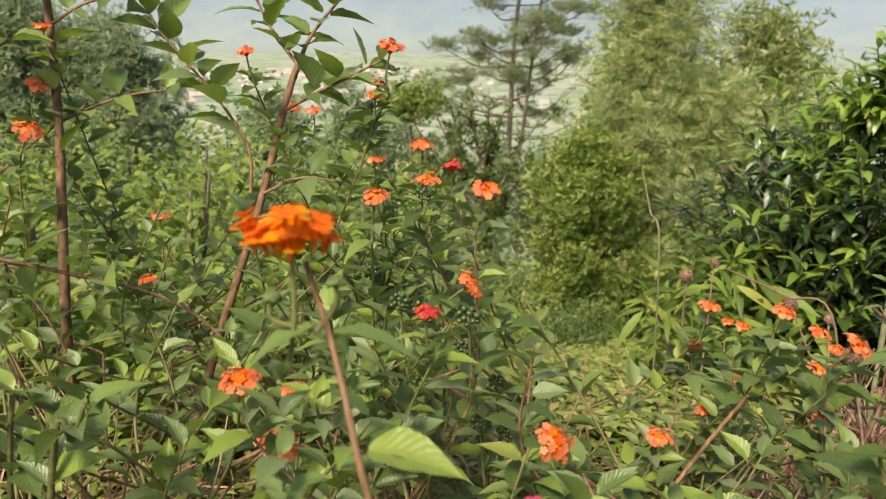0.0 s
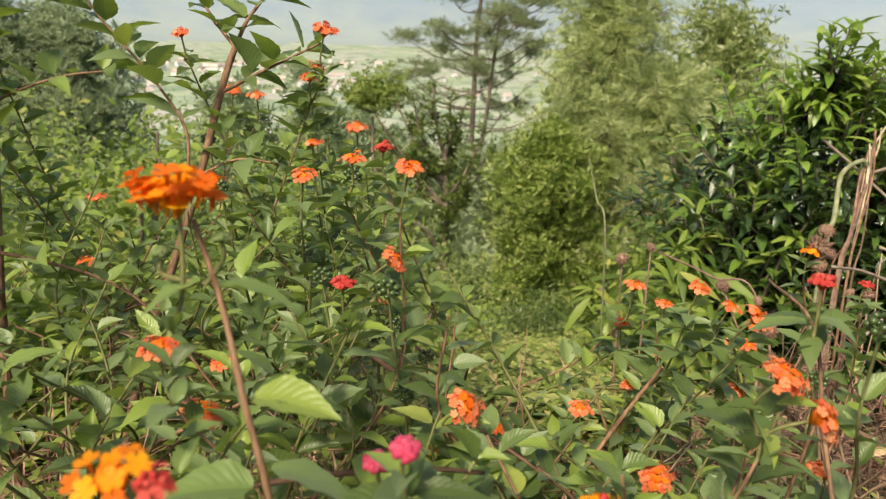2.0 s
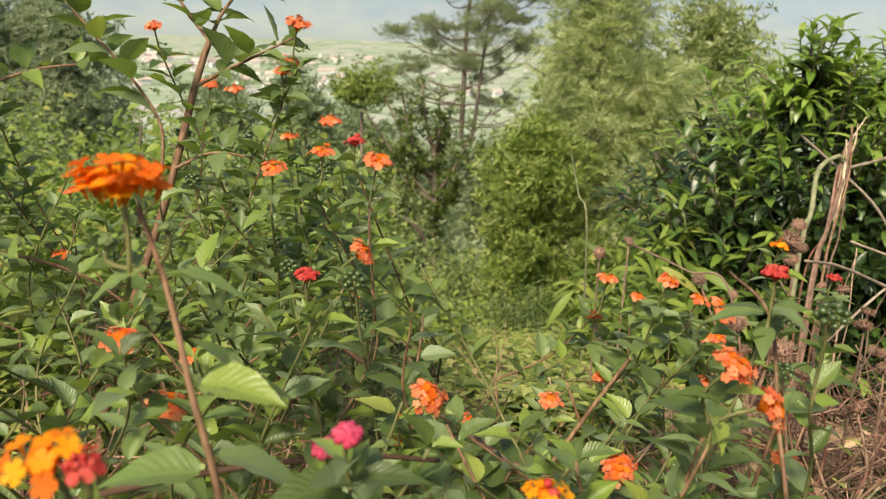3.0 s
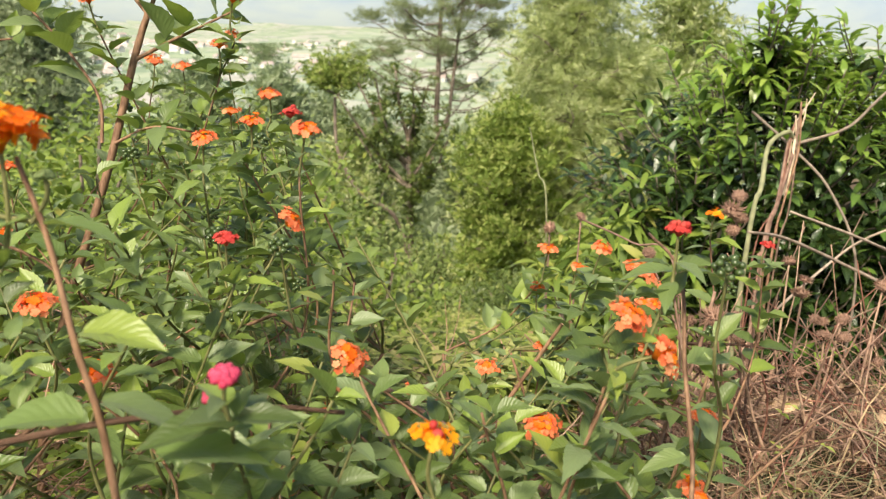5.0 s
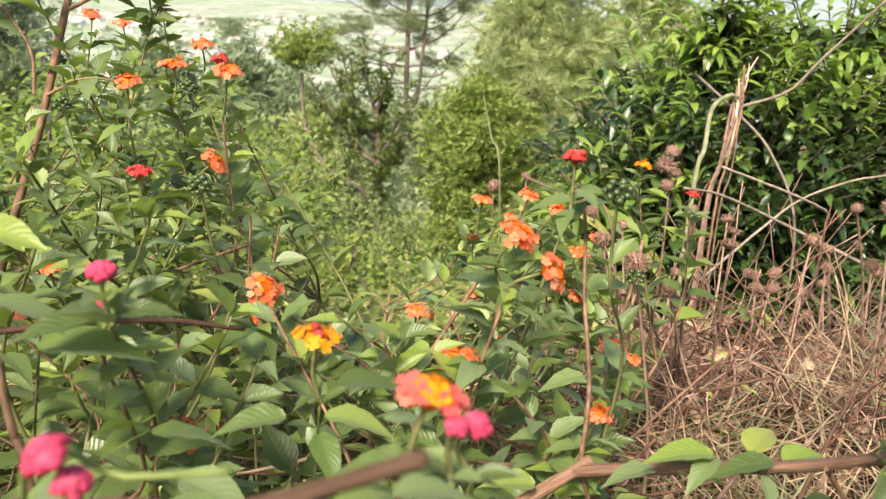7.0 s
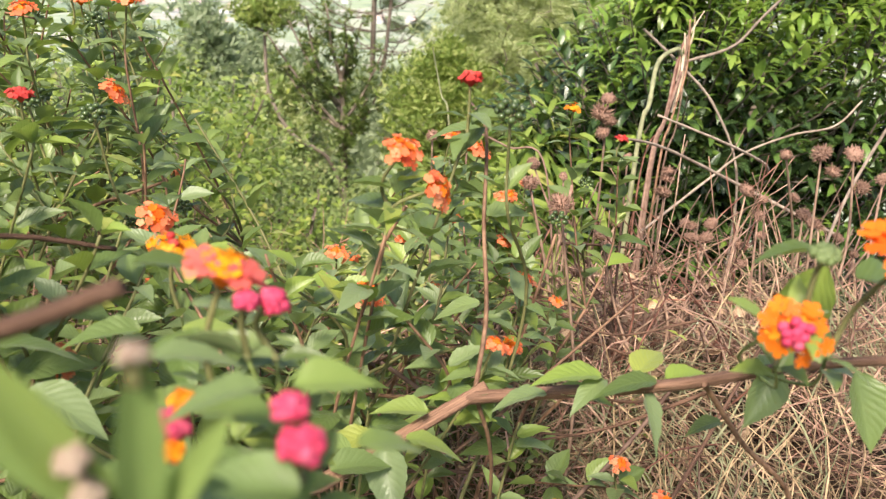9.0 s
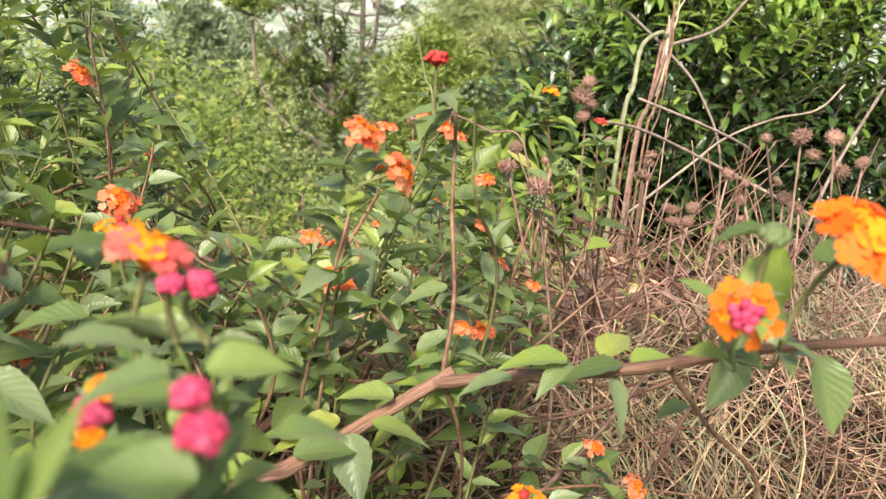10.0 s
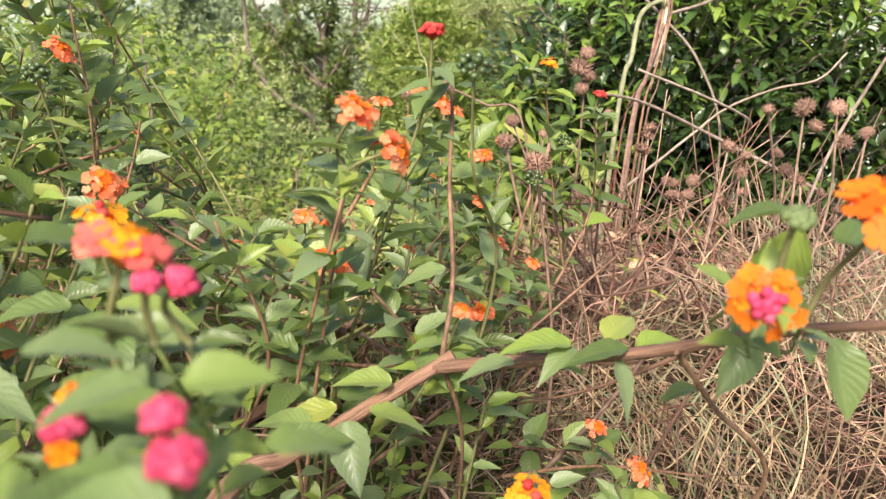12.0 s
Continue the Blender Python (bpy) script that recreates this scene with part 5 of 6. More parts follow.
def grow_tree(base, top, spread, limbs, rise, sub=5, trunk_r=0.1, first=0.25, crook=0.06, profile=lambda f: 1.0):
    """Trunk line, limb lines and the places along the limbs where foliage sits."""
    base, top = Vector(base), Vector(top)
    n = 7
    pts = [base.lerp(top, i / n) + Vector((rng.gauss(0, crook), rng.gauss(0, crook), 0)) * (0 < i) for i in range(n + 1)]
    trunk = smooth_line(pts, 3)
    lines, spots = [], []
    length = (top - base).length
    for i in range(limbs):
        f = first + (1 - first) * (i + rng.random()) / limbs
        p = trunk[min(len(trunk) - 1, int(f * (len(trunk) - 1)))]
        a = i * TURN + rng.uniform(-0.4, 0.4)
        L = spread * profile(f) * rng.uniform(0.7, 1.1)
        out = Vector((math.cos(a), math.sin(a), rise + rng.uniform(-0.15, 0.15)))
        tip = p + out * L
        limb = smooth_line([p, p + out * L * 0.45 + Vector((0, 0, -0.05 * L)), tip + Vector((0, 0, 0.12 * L))], 4)
        r = trunk_r * (1 - 0.8 * f) * 0.45 + 0.004
        lines.append((limb, r, r * 0.3))
        for k in range(sub):
            q = limb[int((0.35 + 0.65 * (k + 1) / sub) * (len(limb) - 1))]
            side = Vector((rng.gauss(0, 1), rng.gauss(0, 1), rng.gauss(0.25, 0.5)))
            e = q + side.normalized() * L * rng.uniform(0.15, 0.35)
            lines.append((smooth_line([q, q.lerp(e, 0.5) + Vector((0, 0, 0.02 * L)), e], 3), r * 0.4, r * 0.15))
            spots.append((q, e))
    return trunk, lines, spots


def tree(name, label, base, top, spread, limbs, rise, shape, mat, per, size, loose, sub=5, trunk_r=0.1, first=0.25, profile=lambda f: 1.0, crook=0.06, flat=1.0, bare=0.0, face=0.0):
    ob = thing(name, base, label, "tree")
    trunk, lines, spots = grow_tree(base, top, spread, limbs, rise, sub, trunk_r, first, crook, profile)
    part("trunk", tubes("trunk", [(trunk, trunk_r, trunk_r * 0.18)], BARK, 9, 0.05), ob)
    for line in lines[:: sub + 1]:
        part("limb", tubes("limb", [line], BARK, 6), ob)
    part("branchwork", tubes("branchwork", [l for i, l in enumerate(lines) if i % (sub + 1)], BARK, 5), ob, None, "", "stuff")
    poses = []
    for q, e in spots:
        if rng.random() < bare:
            continue
        for k in range(per):
            p = q.lerp(e, rng.uniform(0.3, 1.1)) + Vector((rng.gauss(0, loose), rng.gauss(0, loose), rng.gauss(0, loose * flat)))
            way = (p - q) * 1.2 + Vector((rng.gauss(0, 0.5), rng.gauss(0, 0.5), rng.gauss(0, 0.35))) * (e - q).length
            poses.append(leaf_pose(p, way, (rng.gauss(0, 0.3 + 0.4 * face), rng.gauss(-0.7 * face, 0.3 + 0.3 * face), 1), size * rng.uniform(0.6, 1.25)))
    part("crown", scatter("crown", shape, poses, mat), ob, None, "", "stuff")


def frond_shape(pairs=6, leaf=0.34, wide=0.11, droop=0.35):
    """A feathery frond a unit long: narrow leaflets in pairs along a drooping rib."""
    V, F, U = [], [], []
    for i in range(pairs):
        s = 0.12 + 0.86 * i / (pairs - 1)
        L = leaf * math.sin(math.pi * (0.18 + 0.74 * s)) ** 0.8
        for k in (-1, 1):
            b = len(V)
            z = -droop * s * s
            for u, w in ((0, 0.3), (0.5, 1), (1, 0), (0.5, -1)):
                V.append((k * u * L, s + 0.45 * u * L + w * wide * 0.5, z - 0.25 * u * u * L))
                U.append((0.5 + 0.1 * w, u))
            F.append((b, b + 1, b + 2, b + 3))
    return np.array(V), np.array(F), np.array(U)


TUFT, FROND = tuft_shape(), frond_shape()
CLUMP = tuft_shape(7, 0.14, 0.3)
round_crown = lambda f: math.sin(math.pi * min(1, 0.12 + 0.86 * f)) ** 0.7
cone_crown = lambda f: 1.15 - 0.85 * f
tree("feathery_tree", "slender tree with light olive feathery foliage", (2.95, 11.2, height(2.95, 11.2) - 0.1), (3.15, 11.7, 3.0), 1.55, 52, 0.18, FROND, FEATHER, 36, 0.20, 0.20, 6, 0.09, 0.12, cone_crown, face=0.35)
tree("feathery_tree", "young tree with light olive feathery foliage", (3.7, 11.0, height(3.7, 11.0) - 0.1), (3.85, 11.2, 0.9), 1.0, 30, 0.18, FROND, FEATHER, 32, 0.20, 0.18, 5, 0.06, 0.15, round_crown, face=0.35)
tree("bushy_tree", "small bushy tree with fine green leaves", (1.95, 10.3, height(1.95, 10.3) - 0.1), (2.0, 10.5, 0.1), 0.85, 34, 0.2, CLUMP, BUSHY, 26, 0.115, 0.13, 5, 0.06, 0.10, round_crown, face=0.6)
tree("leafy_tree", "broadleaf tree with pale grey-green leaves", (3.75, 15.6, height(3.75, 15.6) - 0.1), (3.8, 15.8, 1.5), 1.3, 34, 0.3, CLUMP, BROAD, 14, 0.18, 0.26, 5, 0.13, 0.3, round_crown, face=1.0)
tree("leafy_tree", "rounded broadleaf tree with grey-green leaves", (7.6, 18.5, height(7.6, 18.5) - 0.1), (7.7, 18.8, 2.0), 2.3, 44, 0.3, CLUMP, BROAD, 13, 0.21, 0.36, 5, 0.18, 0.3, round_crown, face=1.0)
tree("leafy_tree", "broadleaf tree with fresh green leaves", (5.3, 15.0, height(5.3, 15.0) - 0.1), (5.3, 15.2, 0.7), 1.5, 34, 0.25, CLUMP, BROAD, 12, 0.22, 0.3, 5, 0.14, 0.25, round_crown, face=1.0)


def pine():
    """A tall pine: bare limbs below, flat pads of needles at the ends of the upper ones."""
    base, top = Vector((2.1, 30.3, height(2.1, 30.3) - 0.2)), Vector((3.05, 31.5, 4.6))
    ob = thing("pine_tree", base, "tall thin pine with flat needle pads and bare lower limbs", "tree")
    trunk = smooth_line([base, base.lerp(top, 0.3) + Vector((0.1, 0, 0)), base.lerp(top, 0.55), base.lerp(top, 0.8) + Vector((-0.15, 0, 0)), top], 6)
    part("trunk", tubes("trunk", [(trunk, 0.16, 0.06)], BARK, 9, 0.05), ob)
    fork = smooth_line([trunk[9], trunk[11] + Vector((0.45, 0, 0)), trunk[16] + Vector((0.75, 0.1, 0)), trunk[22] + Vector((0.9, 0, 0.2))], 6)
    part("trunk", tubes("trunk", [(fork, 0.10, 0.05)], BARK, 8, 0.05), ob)
    work, poses = [], []
    # limbs that reach furthest: foot along the trunk, tip from the trunk's line
    limbs = [(0.52, Vector((-4.3, 0.4, 1.3))), (0.55, Vector((-3.2, -0.6, 1.2))), (0.62, Vector((-2.4, 0.3, 1.0))), (0.60, Vector((2.7, 0.2, 1.9))), (0.66, Vector((2.2, -0.5, 1.1)))]
    for i in range(44):
        f = 0.36 + 0.63 * i / 43
        a = i * TURN + 0.6
        L = (3.2 - 1.7 * max(0, f - 0.75) / 0.25) * rng.uniform(0.6, 1.05)
        limbs.append((f, Vector((math.cos(a) * L, math.sin(a) * L, L * rng.uniform(0.15, 0.5)))))
    for i, (f, out) in enumerate(limbs):
        p = fork[int((f - 0.35) / 0.66 * (len(fork) - 1))] if i % 3 == 2 and i > 4 else trunk[int(f * (len(trunk) - 1))]
        end, L = p + out, out.length
        limb = smooth_line([p, p.lerp(end, 0.5) + Vector((0, 0, -0.12 * L)), end], 5)
        part("limb", tubes("limb", [(limb, 0.038, 0.016)], BARK, 6), ob)
        for k in range(10):
            q = limb[rng.randint(3, len(limb) - 1)]
            e = q + Vector((rng.gauss(0, 0.5), rng.gauss(0, 0.5), rng.uniform(0.0, 0.45)))
            work.append((smooth_line([q, q.lerp(e, 0.5), e], 2), 0.016, 0.007))
        if f < 0.64 and i > 4:
            continue
        pads = [(end, 0.75)] + [(limb[rng.randint(4, len(limb) - 2)] + Vector((rng.gauss(0, 0.5), rng.gauss(0, 0.5), 0.25)), 0.55) for k in range(3)]
        for c0, r in pads:
            for k in range(int(80 * r)):
                u, w = rng.gauss(0, 0.5) * r, rng.gauss(0, 0.5) * r
                poses.append(leaf_pose(c0 + Vector((u, w, rng.gauss(0, 0.10) + 0.15 - 0.3 * (u * u + w * w))), (u, w, 0.4), (0, 0, 1), rng.uniform(0.12, 0.22)))
    part("branchwork", tubes("branchwork", work, BARK, 4), ob, None, "", "stuff")
    part("crown", scatter("crown", TUFT, poses, NEEDLE), ob, None, "", "stuff")


pine()


def limbed_tree(name, label, trunk_pts, r0, r1, tips, joints, mat, per, size, loose, shape, sub=7, trunk_leaves=0):
    """A tree of a few long limbs: each tip is joined to the trunk at the given share of its length."""
    ob = thing(name, trunk_pts[0], label, "tree")
    trunk = smooth_line(trunk_pts, 6)
    part("trunk", tubes("trunk", [(trunk, r0, r1)], BARK, 8, 0.06), ob)
    work, poses, spots = [], [], []
    for tip, f in zip(tips, joints):
        tip, p = Vector(tip), trunk[int(f * (len(trunk) - 1))]
        L = (tip - p).length
        limb = smooth_line([p, p.lerp(tip, 0.5) + Vector((rng.gauss(0, 0.04), rng.gauss(0, 0.04), -0.10)) * L, tip], 6)
        part("limb", tubes("limb", [(limb, r1 * 0.9, r1 * 0.3)], BARK, 6, 0.06), ob)
        for k in range(sub):
            q = limb[int((0.3 + 0.7 * k / (sub - 1)) * (len(limb) - 1))]
            e = q + Vector((rng.gauss(0, 1), rng.gauss(0, 1), rng.gauss(0.35, 0.6))).normalized() * rng.uniform(0.10, 0.26)
            work.append((smooth_line([q, q.lerp(e, 0.5), e], 2), r1 * 0.3, r1 * 0.12))
            spots.append((q, e))
    for k in range(trunk_leaves):
        q = trunk[rng.randint(int(len(trunk) * 0.35), len(trunk) - 1)]
        spots.append((q, q + Vector((rng.gauss(0, 0.12), rng.gauss(0, 0.12), rng.gauss(0, 0.08)))))
    for q, e in spots:
        for k in range(per):
            p = q.lerp(e, rng.uniform(0.4, 1.1)) + Vector((rng.gauss(0, loose), rng.gauss(0, loose), rng.gauss(0, loose)))
            poses.append(leaf_pose(p, (rng.gauss(0, 1), rng.gauss(0, 1), rng.gauss(0.3, 0.5)), (rng.gauss(0, 0.5), rng.gauss(-0.3, 0.5), 1), size * rng.uniform(0.6, 1.25)))
    part("branchwork", tubes("branchwork", work, BARK, 5), ob, None, "", "stuff")
    part("crown", scatter("crown", shape, poses, mat), ob, None, "", "stuff")


limbed_tree(
    "dark_tree", "small forked evergreen tree with dark leafy limbs", [(0.82, 13.5, height(0.82, 13.5) - 0.1), (0.76, 13.5, -2.6), (0.74, 13.5, -1.7), (0.70, 13.6, -0.8)], 0.075, 0.045,
    [(-0.55, 13.4, -0.05), (-0.20, 13.7, 0.15), (0.10, 13.2, 0.28), (0.45, 13.6, 0.40), (0.75, 13.4, 0.20), (1.05, 13.7, 0.15), (1.40, 13.4, -0.30), (1.45, 13.6, -0.75), (0.05, 13.3, -0.50), (-0.30, 13.5, -0.60), (1.15, 13.4, -1.10)],
    [0.72, 0.78, 0.9, 1.0, 1.0, 0.85, 0.75, 0.66, 0.85, 0.68, 0.55], DARKTREE, 8, 0.115, 0.055, CLUMP, 8, 26)
limbed_tree(
    "umbrella_tree", "thin curved tree with a flat spreading crown", [(1.0, 15.0, height(1.0, 15.0) - 0.2), (0.78, 15.0, -3.4), (0.47, 15.0, -2.6), (-0.20, 15.0, -2.15), (-0.62, 15.0, -1.35), (-0.68, 15.0, -0.5), (-0.66, 15.0, 0.10)], 0.05, 0.030,
    [(-1.30, 15.0, 0.22), (-1.00, 15.3, 0.42), (-0.66, 14.8, 0.50), (-0.35, 15.2, 0.45), (0.0, 15.0, 0.28), (-0.95, 14.7, 0.25), (-0.30, 14.7, 0.22)],
    [0.93, 0.96, 1.0, 0.98, 0.94, 0.97, 0.95], BUSHY, 12, 0.10, 0.10, CLUMP, 8)
tree("leafy_tree", "young bushy tree on the falling slope", (-2.6, 21.0, height(-2.6, 21.0) - 0.2), (-2.5, 21.2, -0.5), 1.5, 34, 0.3, CLUMP, MIST_PAINTED, 12, 0.26, 0.24, 5, 0.12, 0.15, round_crown, face=1.0)
tree("leafy_tree", "young bushy tree on the falling slope", (-5.2, 23.0, height(-5.2, 23.0) - 0.2), (-5.2, 23.2, -0.6), 1.9, 36, 0.3, CLUMP, MIST_PAINTED, 12, 0.28, 0.26, 5, 0.14, 0.15, round_crown, face=1.0)
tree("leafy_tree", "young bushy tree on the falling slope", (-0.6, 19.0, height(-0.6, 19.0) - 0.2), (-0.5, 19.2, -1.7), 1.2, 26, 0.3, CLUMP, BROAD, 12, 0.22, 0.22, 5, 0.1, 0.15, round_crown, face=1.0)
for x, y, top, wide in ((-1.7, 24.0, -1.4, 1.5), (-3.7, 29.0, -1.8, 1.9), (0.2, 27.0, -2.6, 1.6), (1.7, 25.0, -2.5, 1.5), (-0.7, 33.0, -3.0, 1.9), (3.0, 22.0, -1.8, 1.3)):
    tree("leafy_tree", "bushy tree on the falling slope, haze painted in its leaves", (x, y, height(x, y) - 0.2), (x + 0.1, y + 0.2, top), wide, 30, 0.3, CLUMP, MIST_PAINTED, 11, 0.28, 0.26, 5, 0.12, 0.15, round_crown, face=1.0)
tree("misty_tree", "large dark bushy tree down the slope", (-11.8, 27.0, height(-11.8, 27.0) - 0.2), (-11.9, 27.5, 1.5), 2.6, 44, 0.3, CLUMP, HAZE_PAINTED, 44, 0.26, 0.45, 5, 0.3, 0.2, round_crown, face=1.0)
tree("misty_tree", "large dark bushy tree down the slope", (-14.8, 26.0, height(-14.8, 26.0) - 0.2), (-15.0, 26.5, 2.6), 3.2, 44, 0.3, CLUMP, HAZE_PAINTED, 48, 0.27, 0.5, 5, 0.3, 0.2, round_crown, face=1.0)

# ---- dry plants and straw ----


def seed_head_mesh(seed, core, spread, rise):
    """A shaggy cap of bristles, uneven and frayed."""
    bm = bmesh.new()
    bmesh.ops.create_icosphere(bm, subdivisions=2, radius=core)
    r2 = random.Random(seed)
    for v in bm.verts:
        v.co *= 1 + 0.22 * noise.noise(v.co * 2.2 + Vector((seed, 0, 0)))
    for i in range(150):
        z = 1 - 1.85 * (i + 0.5) / 150
        r = math.sqrt(1 - z * z)
        d = unit((r * math.cos(i * TURN) + r2.gauss(0, 0.12), r * math.sin(i * TURN) + r2.gauss(0, 0.12), z))
        x = d.orthogonal().normalized() * r2.uniform(0.05, 0.10)
        y = d.cross(x)
        b = [bm.verts.new(d * core * 0.85 + x), bm.verts.new(d * core * 0.85 - x * 0.5 + y), bm.verts.new(d * core * 0.85 - x * 0.5 - y)]
        t = bm.verts.new(d * r2.uniform(1 - spread, 1 + spread) + Vector((0, 0, r2.uniform(-0.05, rise))))
        for k in range(3):
            bm.faces.new((b[k], b[(k + 1) % 3], t))
    return bm_mesh("seed_head", bm, SEED, False)


SEED_HEADS = [seed_head_mesh(3, 0.70, 0.12, 0.25), seed_head_mesh(8, 0.62, 0.20, 0.4), seed_head_mesh(14, 0.74, 0.10, 0.15)]


def dry_stalk(heads, foot, bend=(0, 0, 0)):
    """A dead stem with one or more spiky seed heads, from the top down."""
    foot = Vector((foot[0], foot[1], height(foot[0], foot[1]) - 0.02))
    ob = thing("dry_stalk", foot, "dead stalk with spiky round brown seed heads", "dry plant", "dead stalks in the straw")
    top = Vector(heads[0][:3])
    line = smooth_line([foot, foot.lerp(top, 0.5) + Vector(bend), top], 8)
    part("stem", tubes("stem", [(line, 0.0024, 0.0014)], rng.choice((DEADSTEM, PALESTEM, PALESTEM)), 6, 0.05), ob)
    for x, y, z, r in heads:
        k = r * rng.uniform(0.75, 1.0)
        part("seed_head", rng.choice(SEED_HEADS), ob, pose(x, y, z, rng.uniform(-40, 40), rng.uniform(-40, 40), rng.uniform(0, 90)) @ Matrix.Diagonal((k, k * rng.uniform(0.85, 1.1), k * rng.uniform(0.55, 0.85), 1)))


dry_stalk([(0.547, 0.857, 1.266, 0.015), (0.538, 0.852, 1.247, 0.018), (0.549, 0.848, 1.238, 0.015), (0.543, 0.852, 1.222, 0.015)], (0.53, 0.84), (0.01, 0, 0.02))
dry_stalk([(0.725, 0.725, 1.228, 0.011)], (0.86, 0.80), (0.0, 0, 0.05))
dry_stalk([(0.780, 0.736, 1.227, 0.015), (0.793, 0.725, 1.207, 0.014)], (0.80, 0.70))
dry_stalk([(0.854, 0.772, 1.218, 0.014)], (0.80, 0.72), (0.03, 0, 0.03))
dry_stalk([(0.852, 0.710, 1.203, 0.014), (0.83, 0.715, 1.19, 0.013)], (0.84, 0.66))
dry_stalk([(0.774, 0.865, 1.140, 0.014)], (0.74, 0.83))
dry_stalk([(0.759, 0.804, 1.123, 0.013)], (0.78, 0.79))
dry_stalk([(0.818, 0.794, 1.129, 0.014)], (0.84, 0.78))
dry_stalk([(0.608, 0.783, 1.180, 0.012), (0.603, 0.779, 1.164, 0.013)], (0.60, 0.76))
dry_stalk([(0.408, 0.601, 1.207, 0.016)], (0.44, 0.58), (0.02, 0, 0))
dry_stalk([(0.396, 0.672, 1.208, 0.012)], (0.45, 0.70), (0.02, 0, 0.03))
dry_stalk([(0.694, 0.851, 1.075, 0.014), (0.689, 0.804, 1.092, 0.013)], (0.70, 0.83))
dry_stalk([(0.748, 0.897, 1.078, 0.014), (0.711, 0.904, 1.076, 0.012)], (0.73, 0.9))
dry_stalk([(0.785, 0.878, 1.053, 0.013)], (0.78, 0.87))
dry_stalk([(0.569, 0.822, 1.198, 0.009)], (0.58, 0.80))
dry_stalk([(0.345, 1.02, 1.175, 0.014)], (0.36, 1.03))
dry_stalk([(0.42, 1.12, 1.165, 0.013)], (0.42, 1.12))

for i in range(26):
    x, y = rng.uniform(0.50, 1.0), rng.uniform(0.70, 1.06)
    dry_stalk([(x, y, rng.uniform(1.00, 1.13), rng.uniform(0.010, 0.015))], (x + rng.uniform(-0.13, 0.13), y + rng.uniform(-0.06, 0.06)), (rng.uniform(-0.05, 0.05), 0, 0.01))


def broken_stalk():
    """A tall dead clump, snapped over, with splinters and long canes."""
    ob = thing("broken_stalk", (0.78, 1.22, height(0.78, 1.22) - 0.02), "tall dead plant stalk snapped over with pale splintered fibres", "dry plant")
    g = height(0.78, 1.22) - 0.02
    for name, pts, r0, r1, mat in (
        ("stalk", [(0.76, 1.20, g), (0.765, 1.234, 1.106), (0.786, 1.259, 1.186), (0.817, 1.297, 1.255), (0.850, 1.315, 1.280), (0.874, 1.325, 1.268)], 0.0048, 0.0042, GREENSTALK),
        ("stalk", [(0.79, 1.18, g), (0.796, 1.217, 1.068), (0.838, 1.263, 1.154), (0.872, 1.315, 1.245), (0.885, 1.330, 1.32)], 0.0048, 0.0026, DEADSTEM),
        ("stalk", [(0.80, 1.18, g), (0.806, 1.214, 1.068), (0.846, 1.262, 1.150), (0.878, 1.313, 1.245), (0.882, 1.330, 1.335)], 0.0026, 0.0016, STEM),
        ("stalk", [(0.78, 1.18, g), (0.788, 1.219, 1.070), (0.829, 1.265, 1.160), (0.866, 1.316, 1.250), (0.878, 1.330, 1.30)], 0.0030, 0.0020, DEADSTEM),
        ("stalk", [(0.81, 1.17, g), (0.82, 1.205, 1.05), (0.852, 1.255, 1.14), (0.880, 1.310, 1.24), (0.880, 1.328, 1.30)], 0.0022, 0.0012, PALESTEM),
        ("stalk", [(0.772, 1.18, g), (0.780, 1.215, 1.06), (0.822, 1.262, 1.15), (0.862, 1.312, 1.25), (0.872, 1.325, 1.29)], 0.0020, 0.0012, RUSTSTEM),
        ("splinter", [(0.872, 1.322, 1.22), (0.880, 1.329, 1.28), (0.900, 1.340, 1.32), (0.918, 1.349, 1.350)], 0.0034, 0.0010, PALE),
        ("splinter", [(0.865, 1.310, 1.16), (0.876, 1.322, 1.24), (0.874, 1.327, 1.31)], 0.0028, 0.0012, PALE),
        ("splinter", [(0.875, 1.318, 1.27), (0.870, 1.300, 1.20), (0.855, 1.290, 1.12)], 0.0030, 0.0010, PALE),
        ("splinter", [(0.880, 1.330, 1.26), (0.892, 1.325, 1.30), (0.889, 1.325, 1.34)], 0.0028, 0.0008, PALE),
        ("cane", [(0.880, 1.325, 1.255), (0.972, 1.324, 1.290), (1.015, 1.287, 1.353), (1.080, 1.23, 1.47)], 0.0032, 0.0024, GREYCANE),
        ("cane", [(0.800, 1.352, 1.312), (0.880, 1.318, 1.245), (0.921, 1.241, 1.181), (0.963, 1.193, 1.054), (0.97, 1.18, 0.80)], 0.0028, 0.0022, GREYCANE),
        ("cane", [(0.70, 1.02, 1.02), (0.882, 1.154, 1.069), (0.94, 1.15, 1.12), (1.005, 1.117, 1.161), (1.06, 1.10, 1.185), (1.10, 1.09, 1.23)], 0.0024, 0.0016, GREYCANE),
        ("cane", [(1.02, 0.96, 1.03), (0.86, 1.02, 1.10), (0.70, 0.98, 1.17), (0.60, 0.92, 1.20)], 0.0030, 0.0020, GREYCANE),
        ("cane", [(1.10, 1.00, 1.24), (0.98, 0.92, 1.12), (0.90, 0.86, 1.00), (0.85, 0.84, 0.86)], 0.0026, 0.0026, GREYCANE),
        ("cane", [(0.96, 1.10, 1.10), (0.86, 0.98, 1.15), (0.74, 0.90, 1.20), (0.62, 0.86, 1.245)], 0.0026, 0.0016, GREYCANE),
    ):
        bent = [Vector(p) + Vector((rng.gauss(0, 0.004), rng.gauss(0, 0.004), 0)) * (0 < i < len(pts) - 1) for i, p in enumerate(pts)]
